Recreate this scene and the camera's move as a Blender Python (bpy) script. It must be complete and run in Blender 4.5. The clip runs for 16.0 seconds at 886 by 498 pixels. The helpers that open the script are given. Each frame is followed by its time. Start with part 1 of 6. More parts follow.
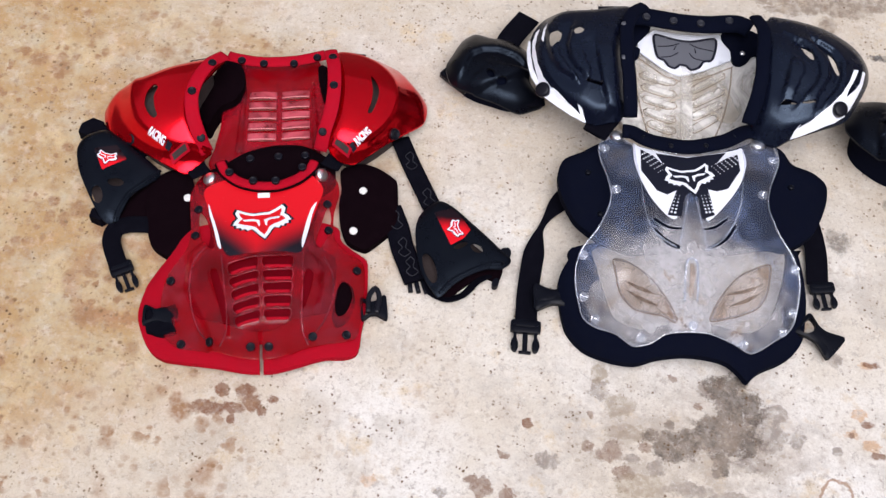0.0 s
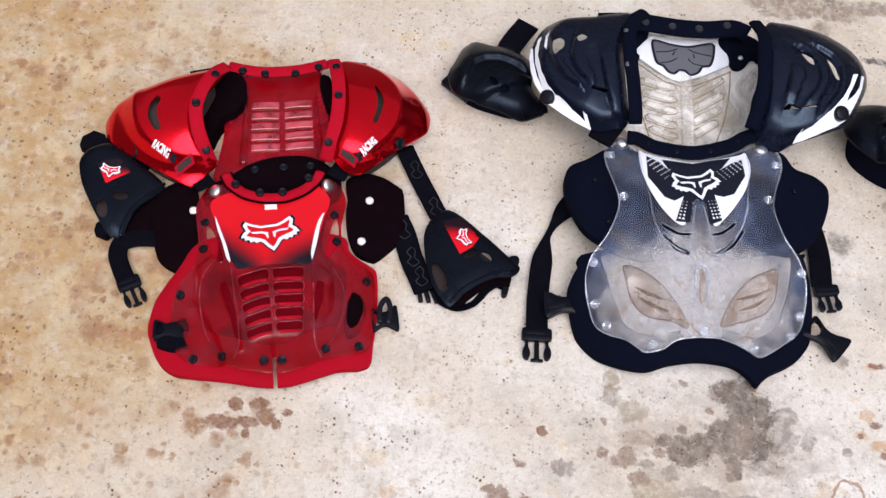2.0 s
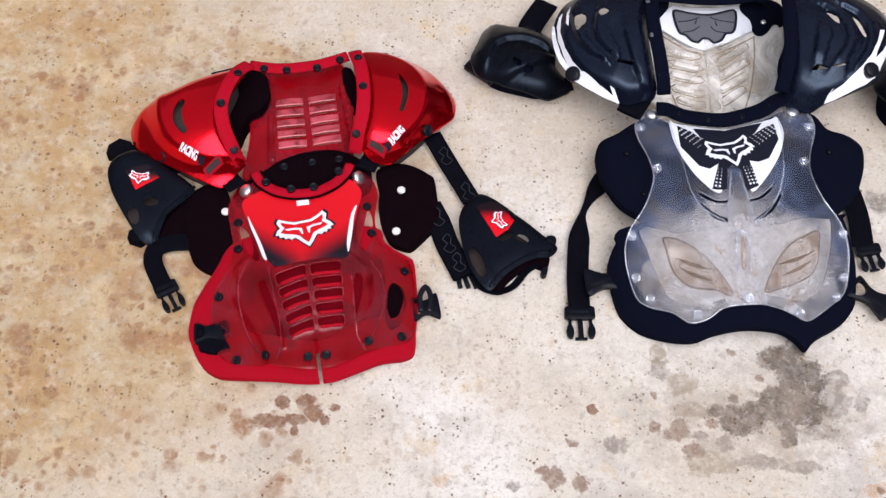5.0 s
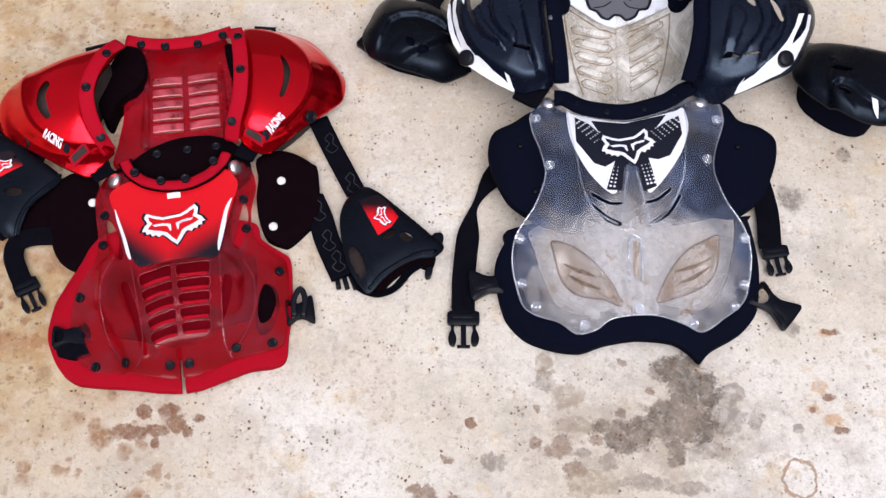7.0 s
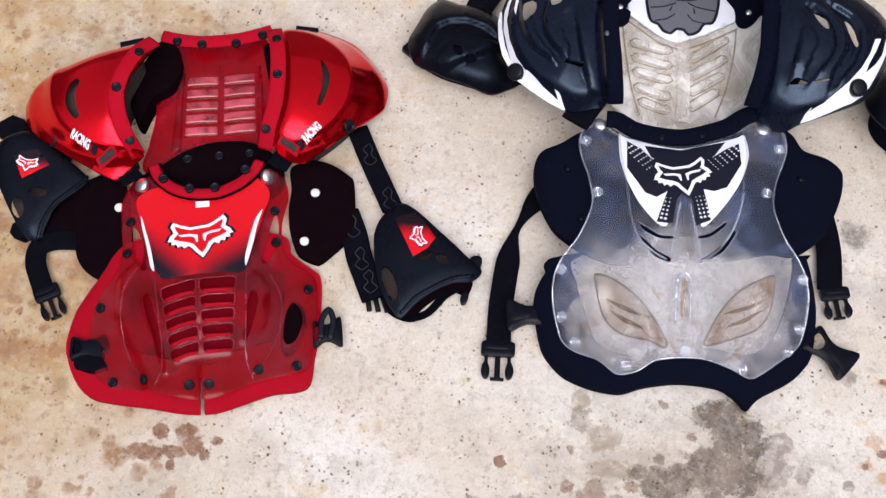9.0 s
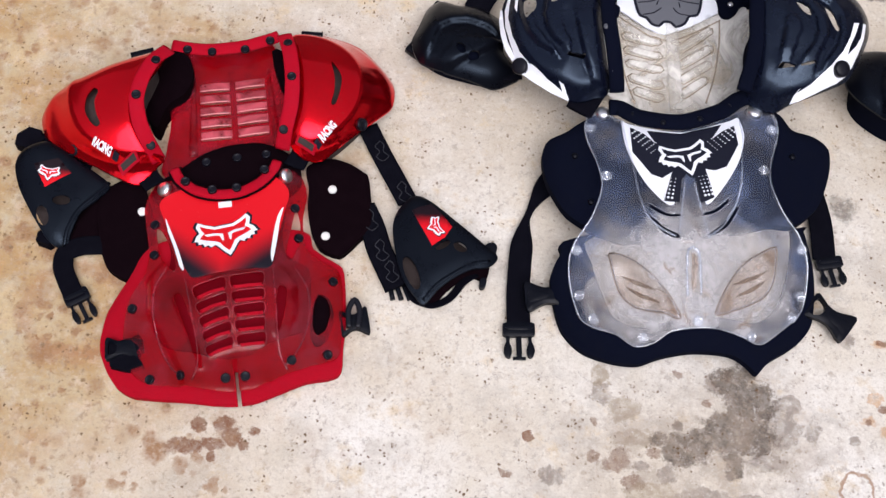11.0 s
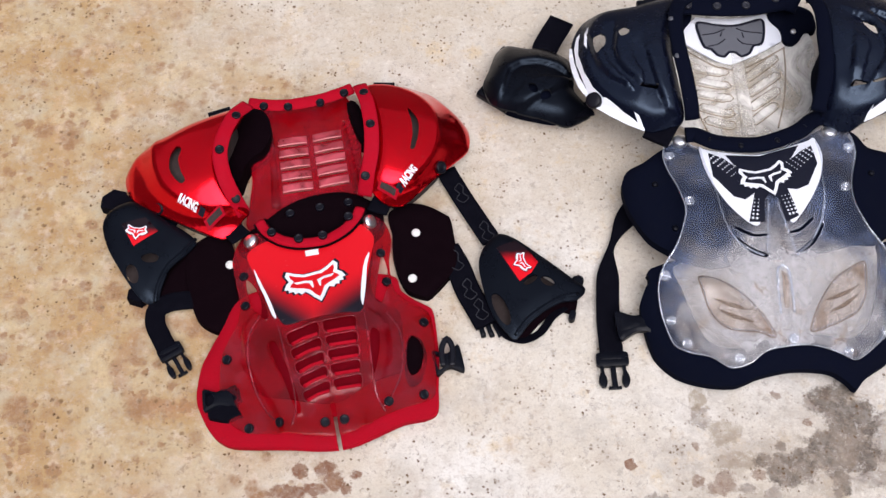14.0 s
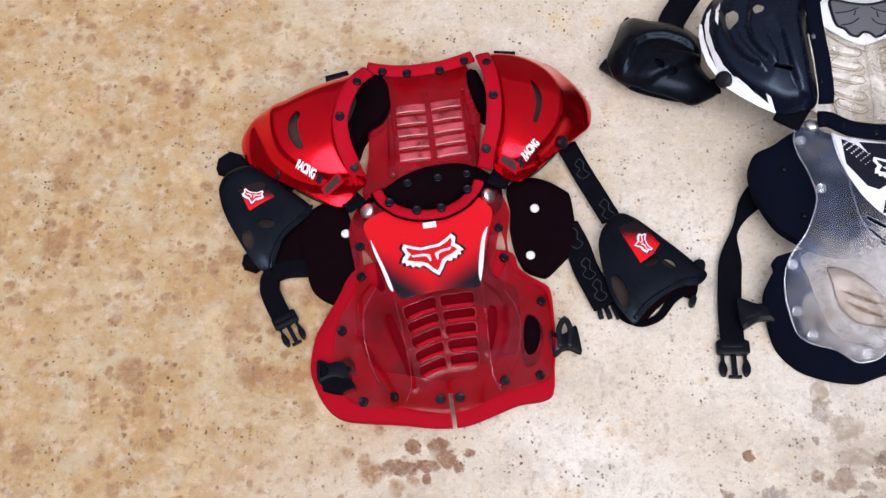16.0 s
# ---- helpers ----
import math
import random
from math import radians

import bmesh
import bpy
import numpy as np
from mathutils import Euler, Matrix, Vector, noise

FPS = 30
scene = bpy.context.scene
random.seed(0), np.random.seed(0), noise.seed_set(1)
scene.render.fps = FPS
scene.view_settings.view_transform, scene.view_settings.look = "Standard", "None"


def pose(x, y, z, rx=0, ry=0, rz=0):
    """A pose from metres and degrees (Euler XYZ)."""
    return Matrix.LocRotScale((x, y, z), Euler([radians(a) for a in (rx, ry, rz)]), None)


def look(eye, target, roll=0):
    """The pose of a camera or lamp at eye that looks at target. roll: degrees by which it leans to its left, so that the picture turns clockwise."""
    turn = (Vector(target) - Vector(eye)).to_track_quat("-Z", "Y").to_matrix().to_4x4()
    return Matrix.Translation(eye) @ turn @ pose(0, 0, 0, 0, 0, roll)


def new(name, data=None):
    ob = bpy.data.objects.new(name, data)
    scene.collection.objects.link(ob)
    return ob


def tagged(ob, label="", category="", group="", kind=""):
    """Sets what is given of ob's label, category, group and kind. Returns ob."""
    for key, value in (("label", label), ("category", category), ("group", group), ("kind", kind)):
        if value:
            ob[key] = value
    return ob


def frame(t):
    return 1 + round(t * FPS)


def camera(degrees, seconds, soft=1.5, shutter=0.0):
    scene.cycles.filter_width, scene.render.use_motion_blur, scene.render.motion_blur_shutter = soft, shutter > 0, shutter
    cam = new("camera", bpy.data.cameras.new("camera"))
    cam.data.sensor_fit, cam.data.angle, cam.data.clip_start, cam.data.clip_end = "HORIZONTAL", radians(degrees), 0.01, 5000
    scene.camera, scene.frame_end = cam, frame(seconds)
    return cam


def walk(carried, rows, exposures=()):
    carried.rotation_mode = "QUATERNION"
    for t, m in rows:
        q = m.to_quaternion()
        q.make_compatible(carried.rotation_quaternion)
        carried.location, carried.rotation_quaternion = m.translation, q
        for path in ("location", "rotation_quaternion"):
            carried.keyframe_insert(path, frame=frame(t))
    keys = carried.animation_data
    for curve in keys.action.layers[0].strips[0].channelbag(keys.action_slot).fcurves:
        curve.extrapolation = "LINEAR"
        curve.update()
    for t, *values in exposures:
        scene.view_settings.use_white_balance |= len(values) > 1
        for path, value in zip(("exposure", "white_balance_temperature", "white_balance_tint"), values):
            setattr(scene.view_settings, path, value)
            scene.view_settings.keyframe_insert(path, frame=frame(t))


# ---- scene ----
from mathutils.geometry import delaunay_2d_cdt

cam = camera(38.0, 16.0, soft=1.45)
PATH = [
    (0, (0.0419, -0.0848, 1.7174), (0.0587, 0.9023, -0.0217), 5.41),
    (0.5, (0.014, -0.0831, 1.7176), (0.0542, 0.8987, -0.0237), 6.43),
    (1, (-0.0133, -0.0774, 1.7193), (0.0494, 0.9048, -0.0216), 7.47),
    (1.5, (-0.0391, -0.0671, 1.7252), (0.0464, 0.9091, -0.0177), 8.4),
    (2, (-0.0461, -0.0698, 1.724), (0.0463, 0.9133, -0.0152), 8.32),
    (2.5, (-0.0553, -0.0687, 1.7262), (0.0432, 0.9146, -0.0124), 8.24),
    (3, (-0.0566, -0.0669, 1.7288), (0.0328, 0.9108, -0.0128), 7.29),
    (3.5, (-0.071, -0.0705, 1.7288), (0.0162, 0.902, -0.0168), 6.5),
    (4, (-0.0819, -0.0802, 1.7198), (-0.0028, 0.8927, -0.0249), 5.14),
    (4.2, (-0.0871, -0.0936, 1.711), (-0.0114, 0.889, -0.0292), 4.45),
    (6.3, (-0.0262, 0.0247, 1.6909), (0.0503, 0.9916, -0.0577), 3.52),
    (6.5, (0.0118, 0.0506, 1.6876), (0.1045, 1.0014, -0.0691), 5.43),
    (7, (0.1047, 0.1065, 1.6753), (0.1666, 0.9389, -0.1425), 4.27),
    (7.5, (0.103, 0.181, 1.675), (0.167, 0.941, -0.174), 1.9),
    (8, (0.1387, 0.2855, 1.6952), (0.1747, 1.1454, -0.1098), -0.99),
    (8.5, (0.1737, 0.2675, 1.6614), (0.1878, 1.068, -0.1722), 3.25),
    (9, (0.1381, 0.2292, 1.6287), (0.1041, 0.9966, -0.2182), 0.77),
    (9.2, (0.1204, 0.2031, 1.616), (0.0517, 0.9812, -0.2253), -1.83),
    (11.3, (-0.0303, 0.1531, 1.6794), (0.1143, 0.9658, -0.1427), 9.9),
    (11.5, (-0.0553, 0.1548, 1.6757), (0.1028, 1.0011, -0.1291), 11.72),
    (12, (-0.116, 0.1476, 1.6704), (-0.0308, 1.0836, -0.0958), 10.19),
    (12.5, (-0.118, 0.146, 1.687), (-0.114, 1.066, -0.089), 6.2),
    (13, (-0.0872, 0.1231, 1.682), (-0.0042, 1.0969, -0.0633), 6.98),
    (13.5, (-0.0841, 0.1005, 1.684), (0.0522, 1.0573, -0.067), 6.08),
    (14, (-0.0938, 0.082, 1.6472), (-0.0295, 1.0164, -0.1198), 0.82),
    (14.5, (-0.1039, 0.048, 1.6379), (-0.0972, 0.9751, -0.1344), -2.4),
    (15, (-0.1196, 0.0021, 1.6673), (-0.1439, 0.8569, -0.1407), -8.32),
    (15.5, (-0.1704, 0.0708, 1.6746), (-0.2053, 0.8766, -0.1547), -6.94),
    (16, (-0.1839, 0.1431, 1.6423), (-0.2039, 0.9965, -0.1671), -1.56),
]
walk(cam, [(t, look(eye, target, roll)) for t, eye, target, roll in PATH], [(0, 0.53, 6100, 17), (16, 0.53, 6160, 17)])

# ---- light: a bright overcast sky ----
world = bpy.data.worlds.new("overcast_sky")
scene.world = world
world.use_nodes = True
wn = world.node_tree.nodes
sky = wn.new("ShaderNodeTexSky")
sky.sky_type, sky.sun_disc = "NISHITA", False
sky.sun_elevation, sky.sun_rotation = radians(62), radians(173)
sky.air_density, sky.dust_density = 1.0, 3.0
cloud = wn.new("ShaderNodeHueSaturation")
cloud.inputs["Saturation"].default_value = 0.22
world.node_tree.links.new(sky.outputs["Color"], cloud.inputs["Color"])
world.node_tree.links.new(cloud.outputs["Color"], wn["Background"].inputs["Color"])
wn["Background"].inputs["Strength"].default_value = 0.115

sun_data = bpy.data.lights.new("sun", "SUN")
sun_data.energy, sun_data.angle, sun_data.color = 1.7, radians(48), (1.0, 0.97, 0.93)
sun = new("sun", sun_data)
sun.matrix_world = look((0.3, -1.7, 5.0), (0, 0.9, 0))


# ---- materials ----
class Nodes:
    """A small helper to wire node materials."""

    def __init__(self, name):
        self.mat = bpy.data.materials.new(name)
        self.mat.use_nodes = True
        self.tree = self.mat.node_tree
        self.tree.nodes.clear()
        self.out = self.tree.nodes.new("ShaderNodeOutputMaterial")
        self.place = self.tree.nodes.new("ShaderNodeNewGeometry").outputs["Position"]

    def put(self, socket, value):
        if isinstance(value, bpy.types.NodeSocket):
            self.tree.links.new(value, socket)
        elif isinstance(value, (tuple, list)) and len(value) == 3 and socket.type == "RGBA":
            socket.default_value = (*value, 1)
        else:
            socket.default_value = value

    def node(self, kind, ins=(), **props):
        n = self.tree.nodes.new(kind)
        for key, value in props.items():
            if key == "operation":
                n.operation = value
            elif key == "data_type":
                n.data_type = value
            elif key == "blend_type":
                n.blend_type = value
            elif key == "feature":
                n.feature = value
            elif key == "interpolation_type":
                n.interpolation_type = value
        for key, value in dict(ins).items():
            self.put(n.inputs[key], value)
        return n

    def noise(self, scale, detail=4.0, rough=0.55, at=None, distortion=0.0):
        return self.node("ShaderNodeTexNoise", {"Vector": at or self.place, "Scale": scale, "Detail": detail, "Roughness": rough, "Distortion": distortion}).outputs["Fac"]

    def cells(self, scale, at=None):
        return self.node("ShaderNodeTexVoronoi", {"Vector": at or self.place, "Scale": scale}).outputs["Distance"]

    def math(self, operation, a, b=0.0):
        n = self.node("ShaderNodeMath", operation=operation)
        self.put(n.inputs[0], a)
        self.put(n.inputs[1], b)
        return n.outputs[0]

    def ramp(self, value, a, b, lo=0.0, hi=1.0):
        n = self.node("ShaderNodeMapRange", {"Value": value, "From Min": a, "From Max": b, "To Min": lo, "To Max": hi}, interpolation_type="SMOOTHSTEP")
        return n.outputs["Result"]

    def mix(self, fac, a, b, blend="MIX"):
        n = self.node("ShaderNodeMix", data_type="RGBA", blend_type=blend)
        self.put(n.inputs["Factor"], fac)
        self.put(n.inputs[6], a)
        self.put(n.inputs[7], b)
        return n.outputs[2]

    def bump(self, height, strength=0.3, distance=0.001):
        return self.node("ShaderNodeBump", {"Height": height, "Strength": strength, "Distance": distance}).outputs["Normal"]

    def surface(self, color, rough=0.5, metal=0.0, coat=0.0, normal=None, spec=0.5, sheen=0.0, coat_rough=0.05):
        ins = {"Base Color": color, "Roughness": rough, "Metallic": metal, "Coat Weight": coat, "Coat Roughness": coat_rough, "Specular IOR Level": spec, "Sheen Weight": sheen}
        if normal is not None:
            ins["Normal"] = normal
        n = self.node("ShaderNodeBsdfPrincipled", ins)
        self.tree.links.new(n.outputs[0], self.out.inputs["Surface"])
        return self.mat


def xyz(n):
    return n.node("ShaderNodeSeparateXYZ", {"Vector": n.place}).outputs


def make_concrete():
    n = Nodes("weathered_concrete")
    def bend(scale, by):
        wob = n.node("ShaderNodeTexNoise", {"Vector": n.place, "Scale": scale, "Detail": 6.0, "Roughness": 0.68}).outputs["Color"]
        shift = n.node("ShaderNodeVectorMath", operation="SUBTRACT")
        n.put(shift.inputs[0], wob)
        n.put(shift.inputs[1], (0.5, 0.5, 0.5))
        move = n.node("ShaderNodeVectorMath", operation="MULTIPLY_ADD")
        n.put(move.inputs[0], shift.outputs[0])
        n.put(move.inputs[1], (by, by, 0.0))
        n.put(move.inputs[2], n.place)
        return move.outputs[0]

    bent, fine = bend(34.0, 0.034), bend(70.0, 0.018)
    crisp = bend(210.0, 0.009)
    x, y, _ = xyz(n)

    ragged = n.math("SUBTRACT", n.noise(48.0, 8, 0.78), 0.5)

    def blot(cx, cy, rx, ry, soft=0.16, at=bent, rag=1.9):
        d = n.node("ShaderNodeVectorMath", operation="SUBTRACT")
        n.put(d.inputs[0], at)
        n.put(d.inputs[1], (cx, cy, 0))
        e = n.node("ShaderNodeVectorMath", operation="MULTIPLY")
        n.put(e.inputs[0], d.outputs[0])
        n.put(e.inputs[1], (1 / rx, 1 / ry, 0))
        length = n.node("ShaderNodeVectorMath", operation="LENGTH")
        n.put(length.inputs[0], e.outputs[0])
        torn = n.math("ADD", length.outputs["Value"], n.math("MULTIPLY", ragged, rag))
        return n.ramp(torn, 1.0 + soft, 1.0 - soft)

    def spots(scale, least, most, soft=0.25, at=bent):
        """Round specks of many sizes, one to a cell."""
        v = n.node("ShaderNodeTexVoronoi", {"Vector": at, "Scale": scale, "Randomness": 1.0})
        pick = n.node("ShaderNodeSeparateColor", {"Color": v.outputs["Color"]}).outputs[0]
        size = n.ramp(pick, 0.45, 1.0, least, most)
        return n.ramp(n.math("SUBTRACT", v.outputs["Distance"], size), soft * 0.12, -soft * 0.12)

    # cream cement on one side, iron-stained and sandy on the other, with grey veils
    c = n.mix(n.ramp(n.noise(3.0, 6, 0.62), 0.40, 0.60), (0.615, 0.555, 0.462), (0.74, 0.71, 0.655))
    c = n.mix(n.ramp(n.noise(6.5, 7, 0.68), 0.49, 0.64, 0.0, 0.55), c, (0.42, 0.385, 0.34))
    c = n.mix(n.math("MULTIPLY", n.ramp(y, 0.78, 1.12, 0.0, 0.75), n.ramp(n.noise(5.0, 6, 0.65), 0.36, 0.58, 0.45, 1.0)), c, (0.50, 0.430, 0.335))
    lean = n.math("ADD", n.math("SUBTRACT", n.math("MULTIPLY", n.math("ADD", x, 0.08), -1.0), n.math("MULTIPLY", n.math("POWER", n.math("ABSOLUTE", n.math("SUBTRACT", y, 0.80)), 2.0), 0.75)), n.math("MULTIPLY", n.math("SUBTRACT", n.noise(4.5, 7, 0.68), 0.5), 1.5))
    away = n.node("ShaderNodeVectorMath", operation="DISTANCE")
    n.put(away.inputs[0], n.place)
    n.put(away.inputs[1], (0.1, 0.95, 0.0))
    far = n.ramp(away.outputs["Value"], 0.9, 2.2)
    lean = n.math("ADD", n.math("MULTIPLY", lean, n.math("SUBTRACT", 1.0, far)), n.math("MULTIPLY", n.math("SUBTRACT", n.noise(0.9, 7, 0.62), 0.5), n.math("MULTIPLY", far, 3.0)))
    side = n.math("MULTIPLY", n.ramp(lean, -0.30, 0.38, 0.0, 0.97), n.ramp(n.math("SUBTRACT", y, n.math("MULTIPLY", x, 0.5)), 0.68, 0.88, 0.30, 1.0))
    sandy = n.mix(n.ramp(n.noise(11.0, 7, 0.7), 0.40, 0.60), (0.475, 0.360, 0.205), (0.415, 0.262, 0.112))
    sandy = n.mix(n.ramp(n.noise(19.0, 6, 0.68, at=fine), 0.50, 0.66, 0.0, 0.65), sandy, (0.47, 0.41, 0.300))
    sandy = n.mix(n.ramp(n.noise(27.0, 6, 0.70, at=fine), 0.53, 0.67, 0.0, 0.60), sandy, (0.335, 0.190, 0.080))
    sandy = n.mix(n.ramp(n.noise(17.0, 7, 0.72), 0.52, 0.66, 0.0, 0.75), sandy, (0.47, 0.260, 0.090))
    c = n.mix(side, c, sandy)
    c = n.mix(n.ramp(n.noise(12.0, 7, 0.72), 0.53, 0.70, 0.0, 0.70), c, (0.62, 0.465, 0.255))
    c = n.mix(n.ramp(n.noise(34.0, 6, 0.72), 0.50, 0.66, 0.0, 0.30), c, (0.70, 0.67, 0.61))
    mottle = n.noise(60.0, 5, 0.7)

    def lay(c, points, color, most, at=bent, least=0.5):
        cover = 0.0
        for cx, cy, rx, ry, *soft in points:
            cover = n.math("MAXIMUM", blot(cx, cy, rx, ry, *soft, at=at) if soft else blot(cx, cy, rx, ry, at=at), cover)
        return n.mix(n.math("MULTIPLY", cover, n.ramp(mottle, 0.40, 0.58, least * most, most)), c, color)

    c = lay(c, [(0.458, 0.689, 0.016, 0.015), (0.537, 0.625, 0.033, 0.027), (0.554, 0.657, 0.021, 0.014), (0.584, 0.619, 0.010, 0.017, 0.25), (0.518, 0.577, 0.028, 0.012), (0.428, 0.534, 0.036, 0.010), (0.484, 0.528, 0.032, 0.010), (0.381, 0.562, 0.011, 0.011), (0.229, 0.562, 0.019, 0.010), (0.080, 0.504, 0.011, 0.007), (0.349, 0.572, 0.009, 0.008), (0.300, 0.676, 0.013, 0.018), (0.654, 0.751, 0.012, 0.010), (0.642, 0.608, 0.008, 0.007)], (0.22, 0.185, 0.16), 0.8)
    c = lay(c, [(0.317, 0.582, 0.019, 0.018), (0.334, 0.551, 0.015, 0.012), (0.284, 0.588, 0.008, 0.010, 0.20), (0.288, 0.633, 0.005, 0.007, 0.30), (0.135, 0.515, 0.016, 0.013), (0.171, 0.510, 0.011, 0.011), (0.122, 0.526, 0.010, 0.006), (0.164, 0.565, 0.008, 0.005), (0.365, 0.594, 0.008, 0.007), (0.448, 0.662, 0.007, 0.005), (0.408, 0.705, 0.005, 0.007)], (0.20, 0.115, 0.075), 0.85, least=0.7)
    c = lay(c, [(0.329, 0.654, 0.025, 0.019), (0.343, 0.611, 0.032, 0.012), (0.360, 0.533, 0.039, 0.019), (0.300, 0.703, 0.012, 0.018)], (0.29, 0.225, 0.145), 0.7)
    c = lay(c, [(0.487, 0.692, 0.035, 0.027), (0.506, 0.662, 0.037, 0.032), (0.484, 0.630, 0.048, 0.024), (0.471, 0.579, 0.014, 0.022, 0.20), (0.499, 0.607, 0.041, 0.022), (0.410, 0.598, 0.036, 0.024), (0.447, 0.614, 0.031, 0.019), (0.375, 0.610, 0.012, 0.009, 0.30), (0.402, 0.630, 0.006, 0.010, 0.20)], (0.105, 0.083, 0.066), 0.95, least=0.8)
    c = lay(c, [(0.680, 0.668, 0.013, 0.009), (0.667, 0.634, 0.012, 0.007), (0.692, 0.621, 0.013, 0.012), (0.696, 0.746, 0.012, 0.007)] + [(0.588, 0.493, 0.022, 0.011), (-0.022, 0.514, 0.013, 0.008)], (0.52, 0.27, 0.10), 0.65)
    c = lay(c, [(-0.261, 0.602, 0.026, 0.011, 0.20), (-0.222, 0.604, 0.016, 0.010, 0.20), (-0.198, 0.615, 0.015, 0.013, 0.20), (-0.242, 0.632, 0.010, 0.010, 0.20), (-0.208, 0.632, 0.015, 0.010, 0.20), (-0.182, 0.603, 0.008, 0.008, 0.20), (-0.223, 0.587, 0.007, 0.007, 0.20), (-0.168, 0.621, 0.007, 0.006, 0.20), (0.198, 0.614, 0.007, 0.009, 0.12), (0.590, 0.491, 0.006, 0.006, 0.30)] + [(0.689, 0.654, 0.009, 0.005, 0.30), (0.701, 0.606, 0.013, 0.005, 0.30), (0.705, 0.750, 0.012, 0.005, 0.30), (0.665, 0.634, 0.006, 0.005, 0.30)], (0.19, 0.085, 0.045), 0.95, fine, 0.85)
    c = lay(c, [(0.598, 1.449, 0.040, 0.017), (0.655, 1.441, 0.054, 0.028), (0.731, 1.436, 0.045, 0.026), (0.792, 1.448, 0.053, 0.017), (0.692, 1.390, 0.016, 0.017, 0.30), (0.608, 1.425, 0.022, 0.010)], (0.225, 0.175, 0.13), 0.88)
    c = lay(c, [(0.709, 1.493, 0.038, 0.037, 0.30), (0.664, 1.500, 0.036, 0.013, 0.30), (0.800, 1.495, 0.054, 0.011, 0.30), (0.794, 1.329, 0.018, 0.008, 0.30), (0.770, 1.333, 0.013, 0.006, 0.40)], (0.045, 0.045, 0.05), 0.9)
    c = lay(c, [(0.676, 0.958, 0.018, 0.019, 0.30), (0.664, 0.969, 0.009, 0.013, 0.30), (0.763, 1.032, 0.010, 0.012, 0.30)], (0.12, 0.105, 0.09), 0.8, fine)
    ring = n.math("MULTIPLY", blot(0.637, 0.539, 0.0245, 0.0285, 0.05, fine, 0.25), n.math("SUBTRACT", 1.0, blot(0.637, 0.539, 0.0205, 0.0240, 0.05, fine, 0.25)))
    c = n.mix(n.math("MULTIPLY", ring, 0.85), c, (0.33, 0.19, 0.11))
    arc = n.math("MULTIPLY", blot(-0.417, 0.790, 0.080, 0.075, 0.12, rag=0.8), n.math("SUBTRACT", 1.0, blot(-0.417, 0.790, 0.062, 0.058, 0.15, rag=0.8)))
    c = n.mix(n.math("MULTIPLY", arc, 0.60), c, (0.36, 0.19, 0.09))
    scrape = n.math("MULTIPLY", blot(-0.385, 0.742, 0.075, 0.020, 0.15, rag=0.8), n.math("SUBTRACT", 1.0, blot(-0.385, 0.752, 0.070, 0.018, 0.15, rag=0.8)))
    c = n.mix(n.math("MULTIPLY", scrape, 0.60), c, (0.34, 0.17, 0.08))
    grime = n.math("MULTIPLY", blot(0.44, 0.590, 0.20, 0.085, 0.55), n.ramp(n.noise(20.0, 7, 0.72), 0.40, 0.60))
    c = n.mix(n.math("MULTIPLY", grime, 0.55), c, (0.30, 0.245, 0.195))
    # flaking surface: pale and dark flecks
    pale_fleck = n.mix(side, (0.86, 0.82, 0.745), (0.60, 0.51, 0.385))
    dark_fleck = n.mix(side, (0.37, 0.325, 0.28), (0.255, 0.150, 0.080))
    c = n.mix(n.ramp(n.noise(85.0, 7, 0.78), 0.54, 0.66, 0.0, 0.34), c, pale_fleck)
    c = n.mix(n.ramp(n.noise(62.0, 7, 0.78, at=fine), 0.545, 0.62, 0.0, 0.60), c, dark_fleck)
    # soft brown blotches, then small dark specks
    often = n.ramp(lean, -0.16, 0.36, 0.10, 0.95)
    patchy = n.ramp(n.noise(7.0, 4), 0.36, 0.52)
    for size, most in ((24.0, 0.46), (46.0, 0.46), (75.0, 0.42)):
        blotch = n.math("MULTIPLY", n.math("MULTIPLY", spots(size, -0.12, most, 1.4, fine), patchy), often)
        c = n.mix(n.math("MULTIPLY", blotch, n.ramp(n.noise(90.0, 4, 0.7), 0.30, 0.62, 0.45, 1.0)), c, (0.290, 0.155, 0.075))
    c = n.mix(n.math("MULTIPLY", spots(85.0, -0.10, 0.30, 1.2, crisp), n.math("MULTIPLY", n.ramp(n.noise(9.0, 4), 0.44, 0.58, 0.12, 1.0), n.ramp(lean, -0.1, 0.5, 0.34, 0.92))), c, (0.185, 0.105, 0.048))
    c = n.mix(n.ramp(n.noise(48.0, 6, 0.75), 0.50, 0.66, 0.0, 0.34), c, (0.45, 0.375, 0.29))
    c = n.mix(n.ramp(n.noise(130.0, 5, 0.75), 0.52, 0.66, 0.0, 0.36), c, (0.35, 0.27, 0.195))
    c = n.mix(n.ramp(n.noise(300.0, 4, 0.8), 0.48, 0.62, 0.0, 0.20), c, (0.30, 0.25, 0.21))
    c = n.mix(n.math("MULTIPLY", spots(190.0, -0.06, 0.36, 1.3, crisp), n.ramp(n.noise(16.0, 5, 0.65), 0.47, 0.60, 0.06, 1.0)), c, (0.125, 0.072, 0.034))

    height = n.math("ADD", n.math("MULTIPLY", n.noise(260.0, 5, 0.75), 0.6), n.math("MULTIPLY", n.noise(70.0, 5, 0.7), 0.9))
    return n.surface(c, n.ramp(n.noise(30.0, 4), 0.3, 0.7, 0.72, 0.92), normal=n.bump(height, 0.45, 0.0016), spec=0.06)


